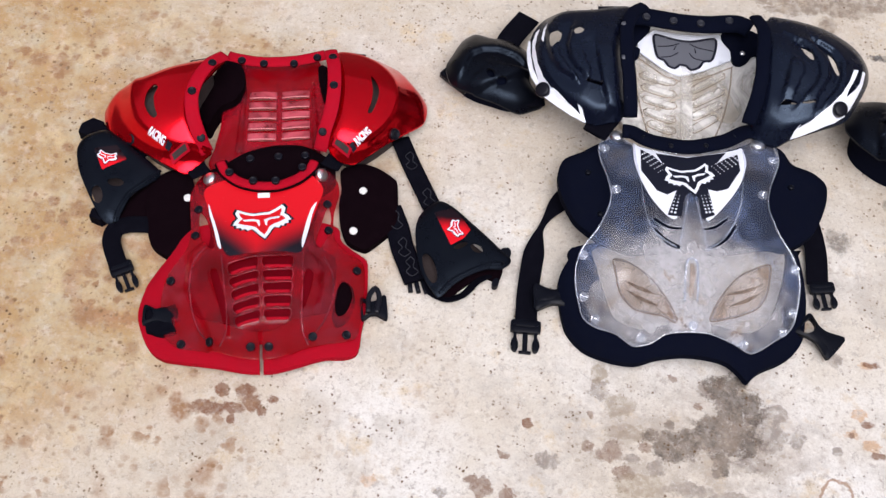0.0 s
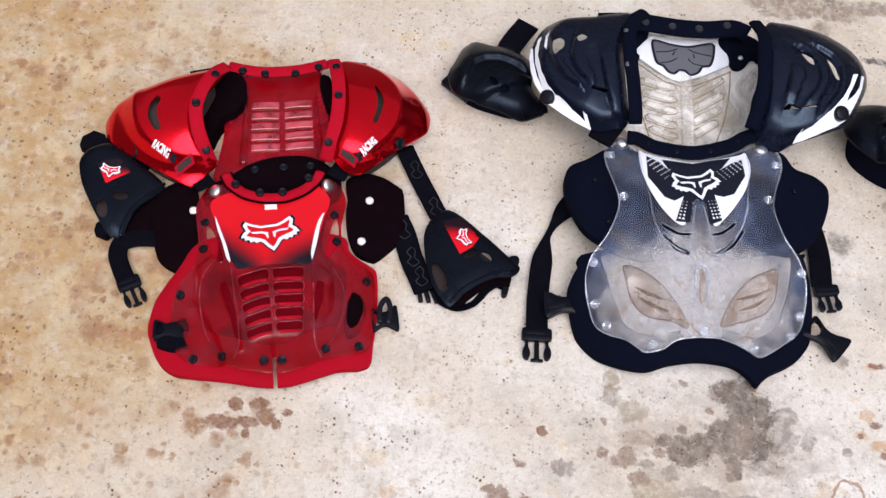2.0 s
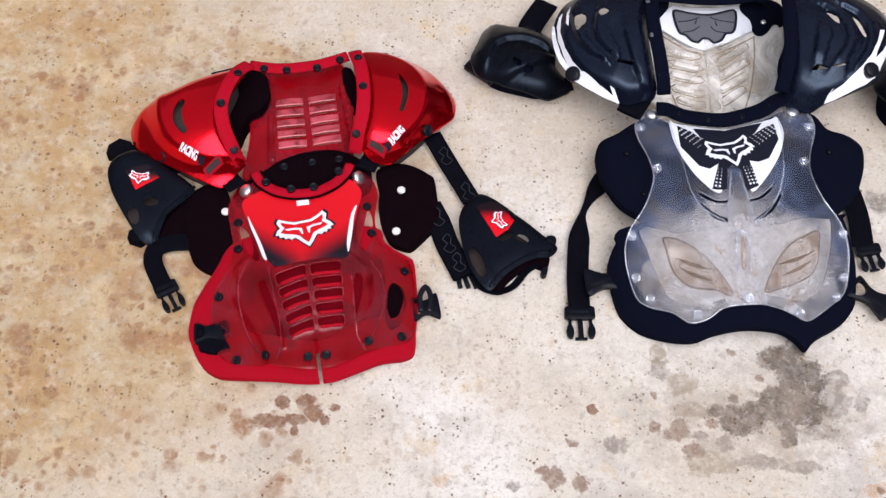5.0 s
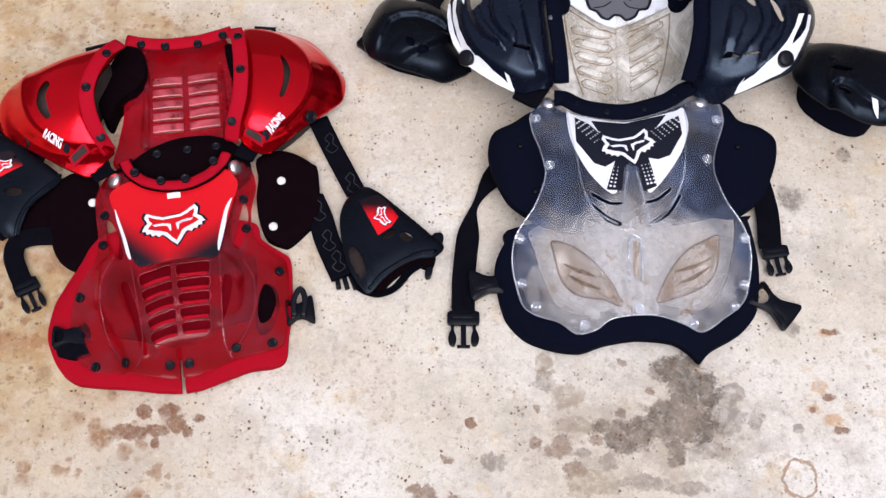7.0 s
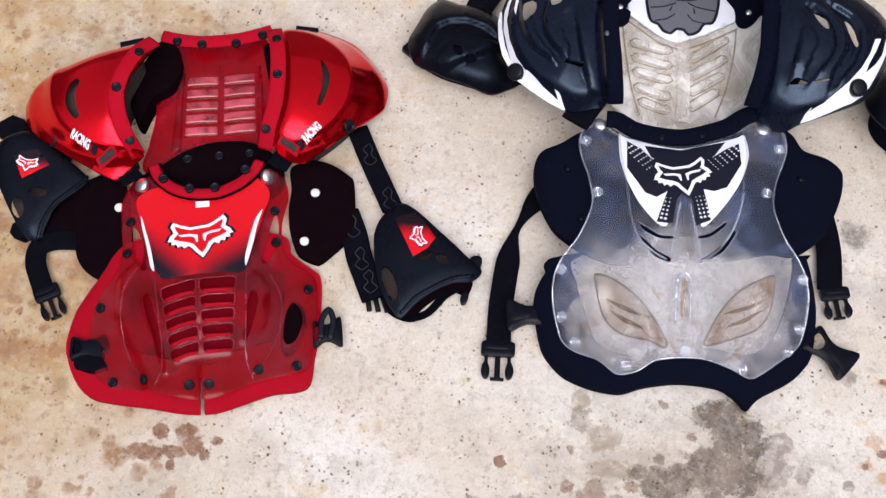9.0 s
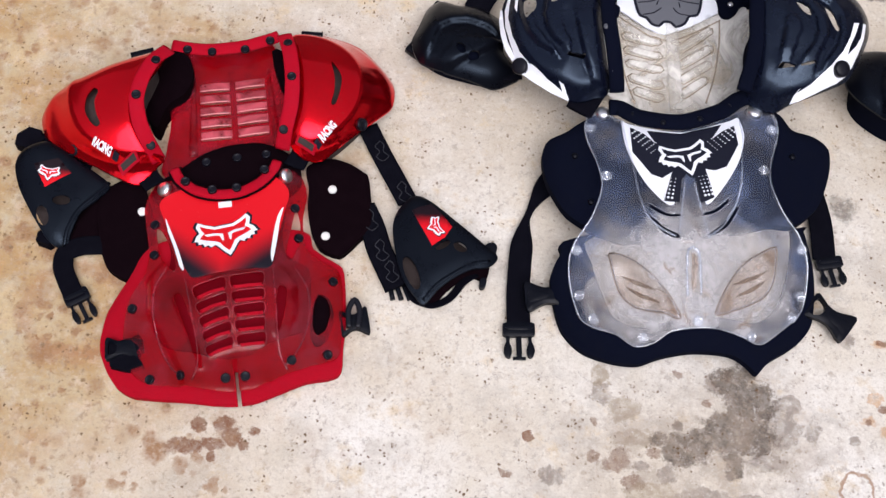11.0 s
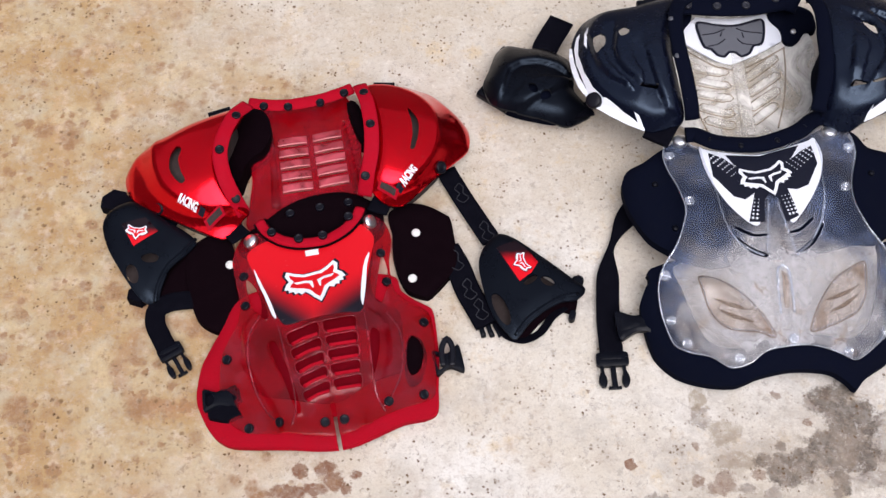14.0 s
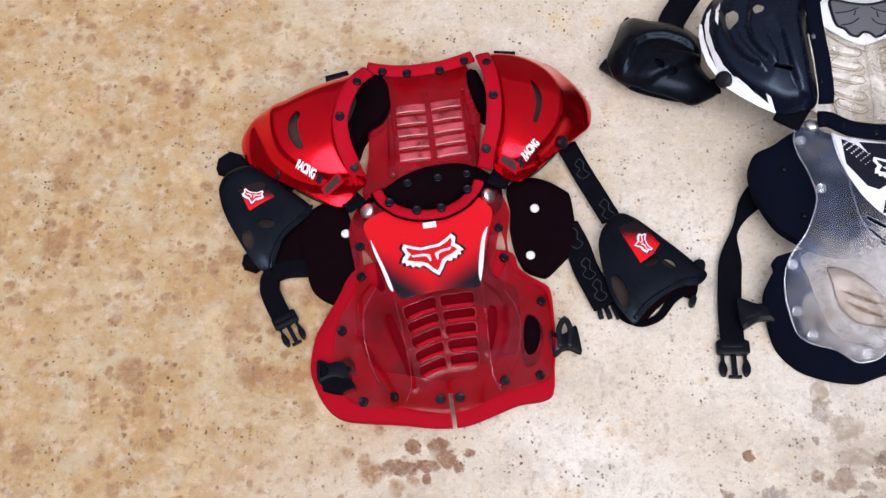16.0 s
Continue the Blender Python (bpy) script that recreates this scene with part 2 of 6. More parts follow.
def make_fabric(name, color, rough=0.9, weave=900.0, sheen=0.2, depth=0.25, dust=(0.10, 0.10, 0.12)):
    n = Nodes(name)
    c = n.mix(n.ramp(n.noise(60.0, 5, 0.65), 0.4, 0.75, 0.0, 0.35), color, dust)
    c = n.mix(n.ramp(n.noise(weave, 2, 0.5), 0.3, 0.7, 0.0, 0.35), c, tuple(v * 0.5 for v in color))
    h = n.math("ADD", n.noise(weave, 2, 0.6), n.math("MULTIPLY", n.noise(40.0, 4), 2.5))
    return n.surface(c, rough, normal=n.bump(h, depth, 0.001), spec=0.035, sheen=sheen)


def make_plastic(name, color, rough=0.3, spec=0.2, coat=0.0, scuff=(0.25, 0.25, 0.27), wear=0.25):
    n = Nodes(name)
    c = n.mix(n.ramp(n.noise(35.0, 6, 0.7), 0.55, 0.75, 0.0, wear), color, scuff)
    r = n.math("ADD", n.ramp(n.noise(28.0, 6, 0.7), 0.3, 0.75, -0.05, 0.18), rough)
    return n.surface(c, r, normal=n.bump(n.noise(120.0, 3), 0.05, 0.0008), spec=spec, coat=coat)


def make_candy(name, color, metal, rough, dark):
    n = Nodes(name)
    c = n.mix(n.ramp(n.noise(10.0, 3), 0.35, 0.7, 0.0, 0.35), color, dark)
    scratch = n.node("ShaderNodeMapping", {"Vector": n.place, "Scale": (1.0, 6.0, 1.0), "Rotation": (0, 0, 0.6)}).outputs[0]
    c = n.mix(n.ramp(n.noise(130.0, 3, 0.6, at=scratch), 0.69, 0.74, 0.0, 0.5), c, (0.75, 0.35, 0.32))
    r = n.ramp(n.noise(18.0, 4, 0.6), 0.35, 0.75, rough, rough + 0.12)
    return n.surface(c, r, metal, 0.10, n.bump(n.noise(60.0, 3), 0.012, 0.001))


def make_see_through(name, tint, haze, haze_amount, rough=0.08, edge=0.022, dirt=None, graze=0.55, fogged=None):
    """Clear polycarbonate: it lets light through, glints, and is a little scuffed."""
    n = Nodes(name)
    clear = n.node("ShaderNodeBsdfTransparent", {"Color": tint}).outputs[0]
    scuffs = n.math("MULTIPLY", n.ramp(n.noise(11.0, 6, 0.66, distortion=1.2), 0.34, 0.68, 0.25, 1.45), haze_amount)
    film = n.mix(n.ramp(n.noise(17.0, 6, 0.7), 0.46, 0.60), haze, dirt) if dirt else haze
    if fogged:
        # a milkier patch with a ragged edge
        (px, py), (rx, ry), most, milk = fogged
        x, y, _ = xyz(n)
        off = n.math("ADD", n.math("POWER", n.math("ABSOLUTE", n.math("DIVIDE", n.math("SUBTRACT", x, px), rx)), 2.0), n.math("POWER", n.math("ABSOLUTE", n.math("DIVIDE", n.math("SUBTRACT", y, py), ry)), 2.0))
        patch = n.math("MULTIPLY", n.ramp(n.math("ADD", off, n.math("MULTIPLY", n.math("SUBTRACT", n.noise(22.0, 6, 0.7, distortion=0.8), 0.5), 1.6)), 1.15, 0.25), most)
        scuffs = n.math("ADD", scuffs, n.math("MULTIPLY", patch, n.ramp(n.noise(36.0, 6, 0.7), 0.35, 0.65, 0.45, 1.0)))
        grimy = n.mix(n.ramp(n.noise(19.0, 6, 0.72, distortion=1.5), 0.53, 0.66, 0.0, 0.75), milk, (0.36, 0.25, 0.17))
        film = n.mix(n.ramp(patch, 0.0, most * 0.6), film, grimy)
    dull = n.node("ShaderNodeBsdfDiffuse", {"Color": film, "Roughness": 0.5}).outputs[0]
    body = n.node("ShaderNodeMixShader", {0: scuffs, 1: clear, 2: dull}).outputs[0]
    shine = n.node("ShaderNodeBsdfGlossy", {"Color": (1, 1, 1), "Roughness": n.ramp(n.noise(25.0, 3, 0.5), 0.3, 0.8, rough, rough + 0.08)}).outputs[0]
    facing_away = n.node("ShaderNodeLayerWeight", {"Blend": 0.5}).outputs["Facing"]
    gloss = n.math("ADD", n.math("MULTIPLY", n.math("POWER", facing_away, 3.0), graze), edge)
    both = n.node("ShaderNodeMixShader", {0: gloss, 1: body, 2: shine}).outputs[0]
    n.tree.links.new(both, n.out.inputs["Surface"])
    return n.mat


def make_decal():
    """Red panel that fades into black towards its lower corners."""
    n = Nodes("printed_red_to_black_panel")
    x, y, _ = xyz(n)
    s = n.math("ABSOLUTE", n.math("ADD", n.math("ADD", x, 0.205), n.math("MULTIPLY", n.math("SUBTRACT", y, 0.67), 0.075)))
    fade = n.math("SUBTRACT", n.math("SUBTRACT", y, 0.835), n.math("MULTIPLY", n.math("SUBTRACT", s, 0.02), 0.85))
    c = n.mix(n.ramp(fade, 0.035, -0.02), (0.62, 0.008, 0.014), (0.012, 0.010, 0.016))
    c = n.mix(n.ramp(n.noise(90.0, 4, 0.7), 0.68, 0.76, 0.0, 0.5), c, (0.7, 0.5, 0.48))
    return n.surface(c, 0.22, 0.0, 0.0, n.bump(n.noise(50.0, 3), 0.03, 0.001), spec=0.16)


def make_patch(name, low, high):
    """Red print that fades into the black cup towards its upper edge."""
    n = Nodes(name)
    _, y, _ = xyz(n)
    worn = n.math("ADD", y, n.math("MULTIPLY", n.math("SUBTRACT", n.noise(120.0, 4, 0.7), 0.5), 0.008))
    c = n.mix(n.ramp(worn, low, high), (0.64, 0.005, 0.012), (0.010, 0.004, 0.007))
    return n.surface(c, 0.4, 0.0, 0.0, n.bump(n.noise(90.0, 3), 0.04, 0.001), spec=0.16)


CONCRETE = make_concrete()
UNSEEN_WALL = make_plastic("unseen_wall_grey", (0.16, 0.15, 0.14), 0.8, 0.2, 0.0, (0.24, 0.22, 0.20), 0.6)
RED_CANDY = make_candy("candy_red_plastic", (0.78, 0.002, 0.010), 0.90, 0.10, (0.46, 0.001, 0.006))
RED_TINT = make_see_through("tinted_red_polycarbonate", (0.84, 0.003, 0.012), (0.52, 0.006, 0.024), 0.20, 0.06, 0.016, (0.46, 0.055, 0.095), 0.55)
RED_TINT_PALE = make_see_through("tinted_red_back_polycarbonate", (0.80, 0.010, 0.026), (0.56, 0.010, 0.030), 0.25, 0.10, 0.014, (0.48, 0.03, 0.06), 0.5)
RED_HIGHLIGHT = make_see_through("red_ridge_highlight", (0.70, 0.02, 0.04), (0.52, 0.050, 0.085), 0.34, 0.08, 0.030, None, 0.5)
RED_LOUVRE = make_see_through("paler_pink_red_polycarbonate", (0.62, 0.05, 0.07), (0.66, 0.115, 0.15), 0.50, 0.12, 0.010, None, 0.35)
PINK_HIGHLIGHT = make_plastic("pink_louvre_highlight", (0.60, 0.20, 0.20), 0.3, 0.4, 0.0, (0.40, 0.05, 0.06), 0.7)
RED_CLOTH = make_fabric("red_padded_cloth", (0.41, 0.004, 0.016), 0.7, 700.0, 0.0, dust=(0.28, 0.012, 0.028))
SKIRT_CLOTH = make_fabric("red_skirt_cloth", (0.37, 0.004, 0.014), 0.75, 700.0, 0.0, dust=(0.30, 0.010, 0.022))
VENT_SHADE = make_fabric("dark_red_vent_shade", (0.15, 0.0018, 0.007), 0.85, 800.0, 0.0, dust=(0.11, 0.003, 0.008))
DECAL = make_decal()
BLACK_FOAM = make_fabric("black_neoprene_foam", (0.0030, 0.0042, 0.0115), 0.92, 1100.0, 0.0, 0.03, dust=(0.005, 0.006, 0.011))
MAROON_FOAM = make_fabric("dark_maroon_black_foam", (0.004, 0.0012, 0.0025), 0.92, 1100.0, 0.0, dust=(0.008, 0.003, 0.005))
# Dark brown for the shade under the red cups and for strap slots.
SHADE_AND_SLOT_BROWN = make_fabric("shade_and_slot_brown_cloth", (0.050, 0.038, 0.036), 0.9, 900.0, 0.0, dust=(0.10, 0.080, 0.075))
WOVEN_GREY = make_fabric("grey_woven_thread", (0.030, 0.030, 0.036), 0.9, 1500.0, 0.0)
WEBBING = make_fabric("black_nylon_webbing", (0.003, 0.003, 0.006), 0.8, 1500.0, 0.0, 0.4, dust=(0.008, 0.008, 0.013))
BUCKLE_GREY = make_plastic("dark_grey_buckle_plastic", (0.003, 0.0036, 0.007), 0.32, 0.11, 0.0, (0.02, 0.02, 0.028), 0.3)
BLACK_SNAP = make_plastic("black_snap_cap", (0.004, 0.004, 0.008), 0.35, 0.2, 0.0, (0.02, 0.02, 0.028), 0.2)
BLACK_GLOSS = make_plastic("glossy_black_plastic", (0.0028, 0.0038, 0.0105), 0.20, 0.40, 0.0, (0.009, 0.011, 0.019), 0.3)
BLACK_SATIN = make_plastic("satin_black_plastic", (0.0022, 0.0024, 0.0045), 0.27, 0.18, 0.0, (0.007, 0.008, 0.012), 0.3)
WHITE_PRINT = make_plastic("white_print", (0.78, 0.80, 0.85), 0.4, 0.3, 0.0, (0.5, 0.5, 0.52), 0.2)
BLACK_PRINT = make_plastic("black_print", (0.008, 0.009, 0.018), 0.4, 0.18, 0.0, (0.03, 0.03, 0.045), 0.3)
RED_PRINT = make_plastic("red_print", (0.62, 0.005, 0.010), 0.4, 0.2, 0.0, (0.35, 0.02, 0.02), 0.3)
RED_PATCH = make_patch("red_print_fading_to_black", 0.905, 0.929)
RED_PATCH_HIGH = make_patch("worn_red_print_fading_to_black", 0.974, 0.992)
WHITE_SNAP = make_plastic("white_snap", (0.74, 0.73, 0.70), 0.35, 0.4)
STEEL = Nodes("bright_steel").surface((0.86, 0.86, 0.87), 0.34, 1.0)
STUD_DIM = make_plastic("dim_grey_stud", (0.020, 0.021, 0.028), 0.4, 0.3, 0.0, (0.05, 0.05, 0.06), 0.3)
STUD_GREY = make_plastic("worn_grey_stud", (0.075, 0.078, 0.092), 0.35, 0.4, 0.0, (0.2, 0.2, 0.22), 0.4)
# Its bluish haze is scuffing plus sky reflection put into the film colour.
CLEAR = make_see_through("clear_scuffed_polycarbonate", (0.985, 0.988, 0.994), (0.31, 0.385, 0.60), 0.108, 0.13, 0.012, (0.44, 0.43, 0.47), fogged=((0.415, 0.800), (0.155, 0.115), 0.36, (0.62, 0.605, 0.615)))
CLEAR_RIVET = make_see_through("clear_rivet_plastic", (0.90, 0.92, 0.96), (0.74, 0.79, 0.88), 0.24, 0.05, 0.14)
CLEAR_LEAF = make_see_through("grimy_moulded_leaf", (0.90, 0.86, 0.82), (0.66, 0.60, 0.56), 0.18, 0.12, 0.02, (0.38, 0.25, 0.17))
CLEAR_DIRTY = make_see_through("grimy_clear_moulding", (0.80, 0.74, 0.68), (0.30, 0.22, 0.165), 0.30, 0.12)
CLEAR_GROOVE = make_see_through("tan_moulded_groove", (0.90, 0.86, 0.80), (0.50, 0.42, 0.34), 0.38, 0.2)
# Pale haze that paints the bright lines on moulded edges.
EDGE_GLINT = make_see_through("pale_edge_glint", (0.93, 0.94, 0.97), (0.66, 0.72, 0.84), 0.20, 0.08, 0.05)
CLEAR_BACK = make_see_through("yellowed_clear_polycarbonate", (0.95, 0.94, 0.915), (0.88, 0.86, 0.82), 0.44, 0.2)
GREY_PRINT = make_plastic("grey_moulded_emblem", (0.115, 0.118, 0.135), 0.5, 0.25, 0.0, (0.15, 0.15, 0.165), 0.4)

for cool in (BLACK_GLOSS, BLACK_SATIN):
    for node in cool.node_tree.nodes:
        if node.type == "BSDF_PRINCIPLED":
            node.inputs["Specular Tint"].default_value = (0.58, 0.76, 1.0, 1.0)

# ---- heights of the curved surfaces over the ground ----
def dome(x, y, cx, cy, ax, ay, base, rise, power=0.8):
    """Height of a rounded cap over an ellipse."""
    r = ((x - cx) / ax) ** 2 + ((y - cy) / ay) ** 2
    return base + rise * max(0.0, 1.0 - r) ** power


def bell(v, width):
    return math.exp(-((v / width) ** 2))


def step01(v, a, b):
    v = min(1.0, max(0.0, (v - a) / (b - a)))
    return v * v * (3 - 2 * v)


def red_side(x, y):
    """Distance across the red chest plate from its middle line."""
    return x + 0.205 + 0.075 * (y - 0.67)


def z_red_smooth(x, y):
    s = red_side(x, y)
    return max(0.012, 0.052 + 0.022 * bell(y - 0.79, 0.085) - 1.9 * s * s)


def z_red_chest(x, y):
    half = 0.054 + 0.046 * step01(0.862 - y, 0.0, 0.055) - 0.042 * step01(0.77 - y, 0.0, 0.10) + 0.4 * max(0.0, y - 0.862)
    return z_red_smooth(x, y) + 0.013 * step01(half - abs(red_side(x, y)), -0.004, 0.008)


def z_red_panel(x, y):
    return z_red_smooth(x, y) + 0.0150


def z_red_pad(x, y):
    s = red_side(x, y)
    return max(0.014, 0.040 + 0.010 * bell(y - 0.79, 0.085) - 1.5 * s * s - 0.024 * bell(s, 0.065) * bell(y - 0.79, 0.085))


def brimmed(x, y, cx, cy, ax, ay, base, rise, shoulder):
    """A gently domed cap whose sides fall steeply past a rounded shoulder."""
    q = math.sqrt(((x - cx) / ax) ** 2 + ((y - cy) / (ay * 0.78 if y > cy else ay)) ** 2)
    top = 1.0 - 0.22 * (q / shoulder) ** 2
    side = 0.78 * max(0.0, 1.0 - (q - shoulder) / (0.98 - shoulder))
    k = step01(q, shoulder - 0.035, shoulder + 0.035)
    return base + rise * (top * (1 - k) + side * k)


def ridged(x, y, cx, cy, ax, ay, base, rise, power, shelf, inner):
    """A cap whose outer part falls away behind a rounded ridge."""
    r = ((x - cx) / ax) ** 2 + ((y - cy) / ay) ** 2
    return dome(x, y, cx, cy, ax, ay, base, rise, power) - shelf * step01(r, inner, inner + 0.16)


def z_red_cup_l(x, y):
    return brimmed(x, y, -0.345, 1.085, 0.160, 0.165, 0.020, 0.094, 0.60)


def z_red_cup_r(x, y):
    return brimmed(x, y, -0.122, 1.105, 0.150, 0.165, 0.020, 0.092, 0.60)


def z_red_back(x, y):
    return 0.012 + 0.9 * (x + 0.235) ** 2


def z_red_arm_l(x, y):
    return dome(x, y, -0.475, 0.985, 0.115, 0.125, 0.004, 0.058, 0.7)


def z_red_arm_r(x, y):
    return dome(x, y, 0.070, 0.885, 0.120, 0.130, 0.004, 0.055, 0.7)


def z_clear(x, y):
    s = x - 0.414
    low, high = max(0.0, 0.95 - y), max(0.0, y - 0.95)
    k = 0.4 + 1.5 * min(1.0, low / 0.2)
    return max(0.02, 0.113 - 0.55 * low ** 1.7 - 1.5 * high * high - k * s * s)


def z_black_frame(x, y):
    return max(0.018, z_clear(x, y) - 0.010)


def z_black_pad(x, y):
    return 0.076 - 3.0 * max(0.0, abs(x - 0.42) - 0.14) ** 2


def z_black_back(x, y):
    return 0.024 + 0.5 * (x - 0.425) ** 2


def z_black_cup_l(x, y):
    return ridged(x, y, 0.290, 1.200, 0.165, 0.175, 0.072, 0.075, 0.8, 0.007, 0.34)


def z_black_cup_r(x, y):
    return ridged(x, y, 0.592, 1.190, 0.185 if x > 0.592 else 0.165, 0.200 if y > 1.190 else 0.175, 0.066, 0.091, 0.8, 0.007, 0.34)


def z_black_arm_l(x, y):
    return dome(x, y, 0.115, 1.205, 0.120, 0.100, 0.008, 0.060, 0.7)


def z_black_arm_r(x, y):
    return dome(x, y, 0.800, 1.080, 0.200, 0.130, 0.046, 0.055, 0.7)


# ---- building helpers ----
PLACED = {}


def as_is(p):
    return p


def lowered_for_view(p):
    """Lowers raised red parts along camera rays, shaped to fit the camera's view."""
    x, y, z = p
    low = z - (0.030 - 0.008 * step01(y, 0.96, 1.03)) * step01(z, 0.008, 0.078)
    ray_shift = (z - low) / 1.68
    return Vector((x + (x + 0.03) * ray_shift, y + (y + 0.07) * ray_shift, low))


VIEW_FITS = [as_is]


def thing(name, x, y, label, category, group=""):
    ob = new(name)
    ob.empty_display_size = 0.05
    ob.location = (x, y, 0)
    PLACED[ob] = Matrix.Translation((x, y, 0))
    return tagged(ob, label, category, group)


def part(name, mesh, material, parent, label="", at=None):
    """Links a mesh, given in world metres or placed by at, as one object under a thing or a part."""
    if material is not None and not mesh.materials:
        mesh.materials.append(material)
    view_fit = VIEW_FITS[-1]
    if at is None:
        if view_fit is not as_is:
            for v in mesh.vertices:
                v.co = view_fit(v.co)
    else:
        at = Matrix.Translation(view_fit(at.translation)) @ at.to_3x3().to_4x4()
    ob = new(name, mesh)
    ob.parent = parent
    ob.matrix_parent_inverse = PLACED[parent].inverted()
    ob.matrix_basis = at or Matrix.Identity(4)
    PLACED[ob] = ob.matrix_basis.copy()
    return tagged(ob, label)


def smooth(points, spacing, closed=True):
    """A soft curve through the points, evenly divided."""
    p = np.array(points, float)
    n = len(p)
    out = []
    for i in range(n if closed else n - 1):
        a, b = p[i], p[(i + 1) % n]
        before = p[i - 1] if closed or i else 2 * a - b
        after = p[(i + 2) % n] if closed or i + 2 < n else 2 * b - a
        k = max(1, int(round(np.linalg.norm(b - a) / spacing)))
        for j in range(k):
            t = j / k
            m0, m1 = (b - before) * 0.42, (after - a) * 0.42
            out.append((2 * t**3 - 3 * t**2 + 1) * a + (t**3 - 2 * t**2 + t) * m0 + (-2 * t**3 + 3 * t**2) * b + (t**3 - t**2) * m1)
    if not closed:
        out.append(p[-1])
    return np.array(out)


def straight(points, spacing):
    p = np.array(points, float)
    out = []
    for i in range(len(p)):
        a, b = p[i], p[(i + 1) % len(p)]
        k = max(1, int(round(np.linalg.norm(b - a) / spacing)))
        out += [a + (b - a) * j / k for j in range(k)]
    return np.array(out)


def inside(q, loop):
    x, y = q[:, 0, None], q[:, 1, None]
    a, b = loop, np.roll(loop, -1, 0)
    crosses = (a[:, 1] > y) != (b[:, 1] > y)
    at = a[:, 0] + (y - a[:, 1]) / np.where(b[:, 1] == a[:, 1], 1e-12, b[:, 1] - a[:, 1]) * (b[:, 0] - a[:, 0])
    return ((crosses & (x < at)).sum(1) % 2) == 1


def gap_to(q, loop):
    a, b = loop, np.roll(loop, -1, 0)
    d = b - a
    best = np.full(len(q), 9.0)
    for i in range(0, len(q), 800):
        w = q[i : i + 800, None] - a
        t = np.clip((w * d).sum(-1) / np.maximum((d * d).sum(-1), 1e-12), 0, 1)
        best[i : i + 800] = np.sqrt(((w - t[..., None] * d) ** 2).sum(-1).min(1))
    return best


def shell(outline, height, thick, holes=(), grid=0.006, drop=0.001, fall=0.003, sharp=False, hole_drop=0.0):
    """A sheet of some thickness cut along an outline, with openings, that follows a height; its rim bends down by drop."""
    make = straight if sharp else smooth
    loop = make(outline, grid * 0.8)
    cuts = [smooth(h, grid * 0.5) if len(h) > 4 else straight(h, grid * 0.5) for h in holes]
    lo, hi = loop.min(0), loop.max(0)
    xs, ys = np.arange(lo[0], hi[0], grid), np.arange(lo[1], hi[1], grid * 0.866)
    q = np.array([(x + (j % 2) * grid / 2, y) for j, y in enumerate(ys) for x in xs])
    keep = inside(q, loop) & (gap_to(q, loop) > grid * 0.45)
    for h in cuts:
        keep &= gap_to(q, h) > grid * 0.4
    q = q[keep] if len(q) else q.reshape(0, 2)
    verts, edges = [], []
    for r in [loop] + cuts:
        base = len(verts)
        verts += [Vector(v) for v in r]
        edges += [(base + i, base + (i + 1) % len(r)) for i in range(len(r))]
    verts += [Vector(v) for v in q]
    v2, _, faces, *_ = delaunay_2d_cdt(verts, edges, [], 0, 1e-6)
    p = np.array([tuple(v) for v in v2])
    f = np.array([t for t in faces if len(t) == 3])
    mid = p[f].mean(1)
    ok = inside(mid, loop)
    for h in cuts:
        ok &= ~inside(mid, h)
    f = f[ok]
    area = (p[f[:, 1], 0] - p[f[:, 0], 0]) * (p[f[:, 2], 1] - p[f[:, 0], 1]) - (p[f[:, 2], 0] - p[f[:, 0], 0]) * (p[f[:, 1], 1] - p[f[:, 0], 1])
    f[area < 0] = f[area < 0][:, ::-1]
    used = np.unique(f)
    remap = np.full(len(p), -1)
    remap[used] = np.arange(len(used))
    p, f = p[used], remap[f]
    z = np.array([height(a, b) for a, b in p]) if callable(height) else np.full(len(p), float(height))
    if drop:
        d = np.clip(1 - gap_to(p, loop) / fall, 0, 1)
        z -= drop * d * d
    if hole_drop:
        for h in cuts:
            d = np.clip(1 - gap_to(p, h) / 0.004, 0, 1)
            z += hole_drop * d * d
    n = len(p)
    top = np.c_[p, z]
    low = np.c_[p, np.maximum(z - thick, 0.0006)]
    count = {}
    for a, b, c in f:
        for e in ((a, b), (b, c), (c, a)):
            count[e] = 1
    rim = [(a, b) for a, b in count if (b, a) not in count]
    polys = [tuple(t) for t in f] + [(c + n, b + n, a + n) for a, b, c in f] + [(b, a, a + n, b + n) for a, b in rim]
    me = bpy.data.meshes.new("sheet")
    me.from_pydata(np.r_[top, low].tolist(), [], polys)
    me.polygons.foreach_set("use_smooth", [True] * len(me.polygons))
    border = {frozenset(e) for e in rim} | {frozenset((a + n, b + n)) for a, b in rim}
    for e in me.edges:
        e.use_edge_sharp = frozenset(e.vertices) in border
    me.update()
    return me


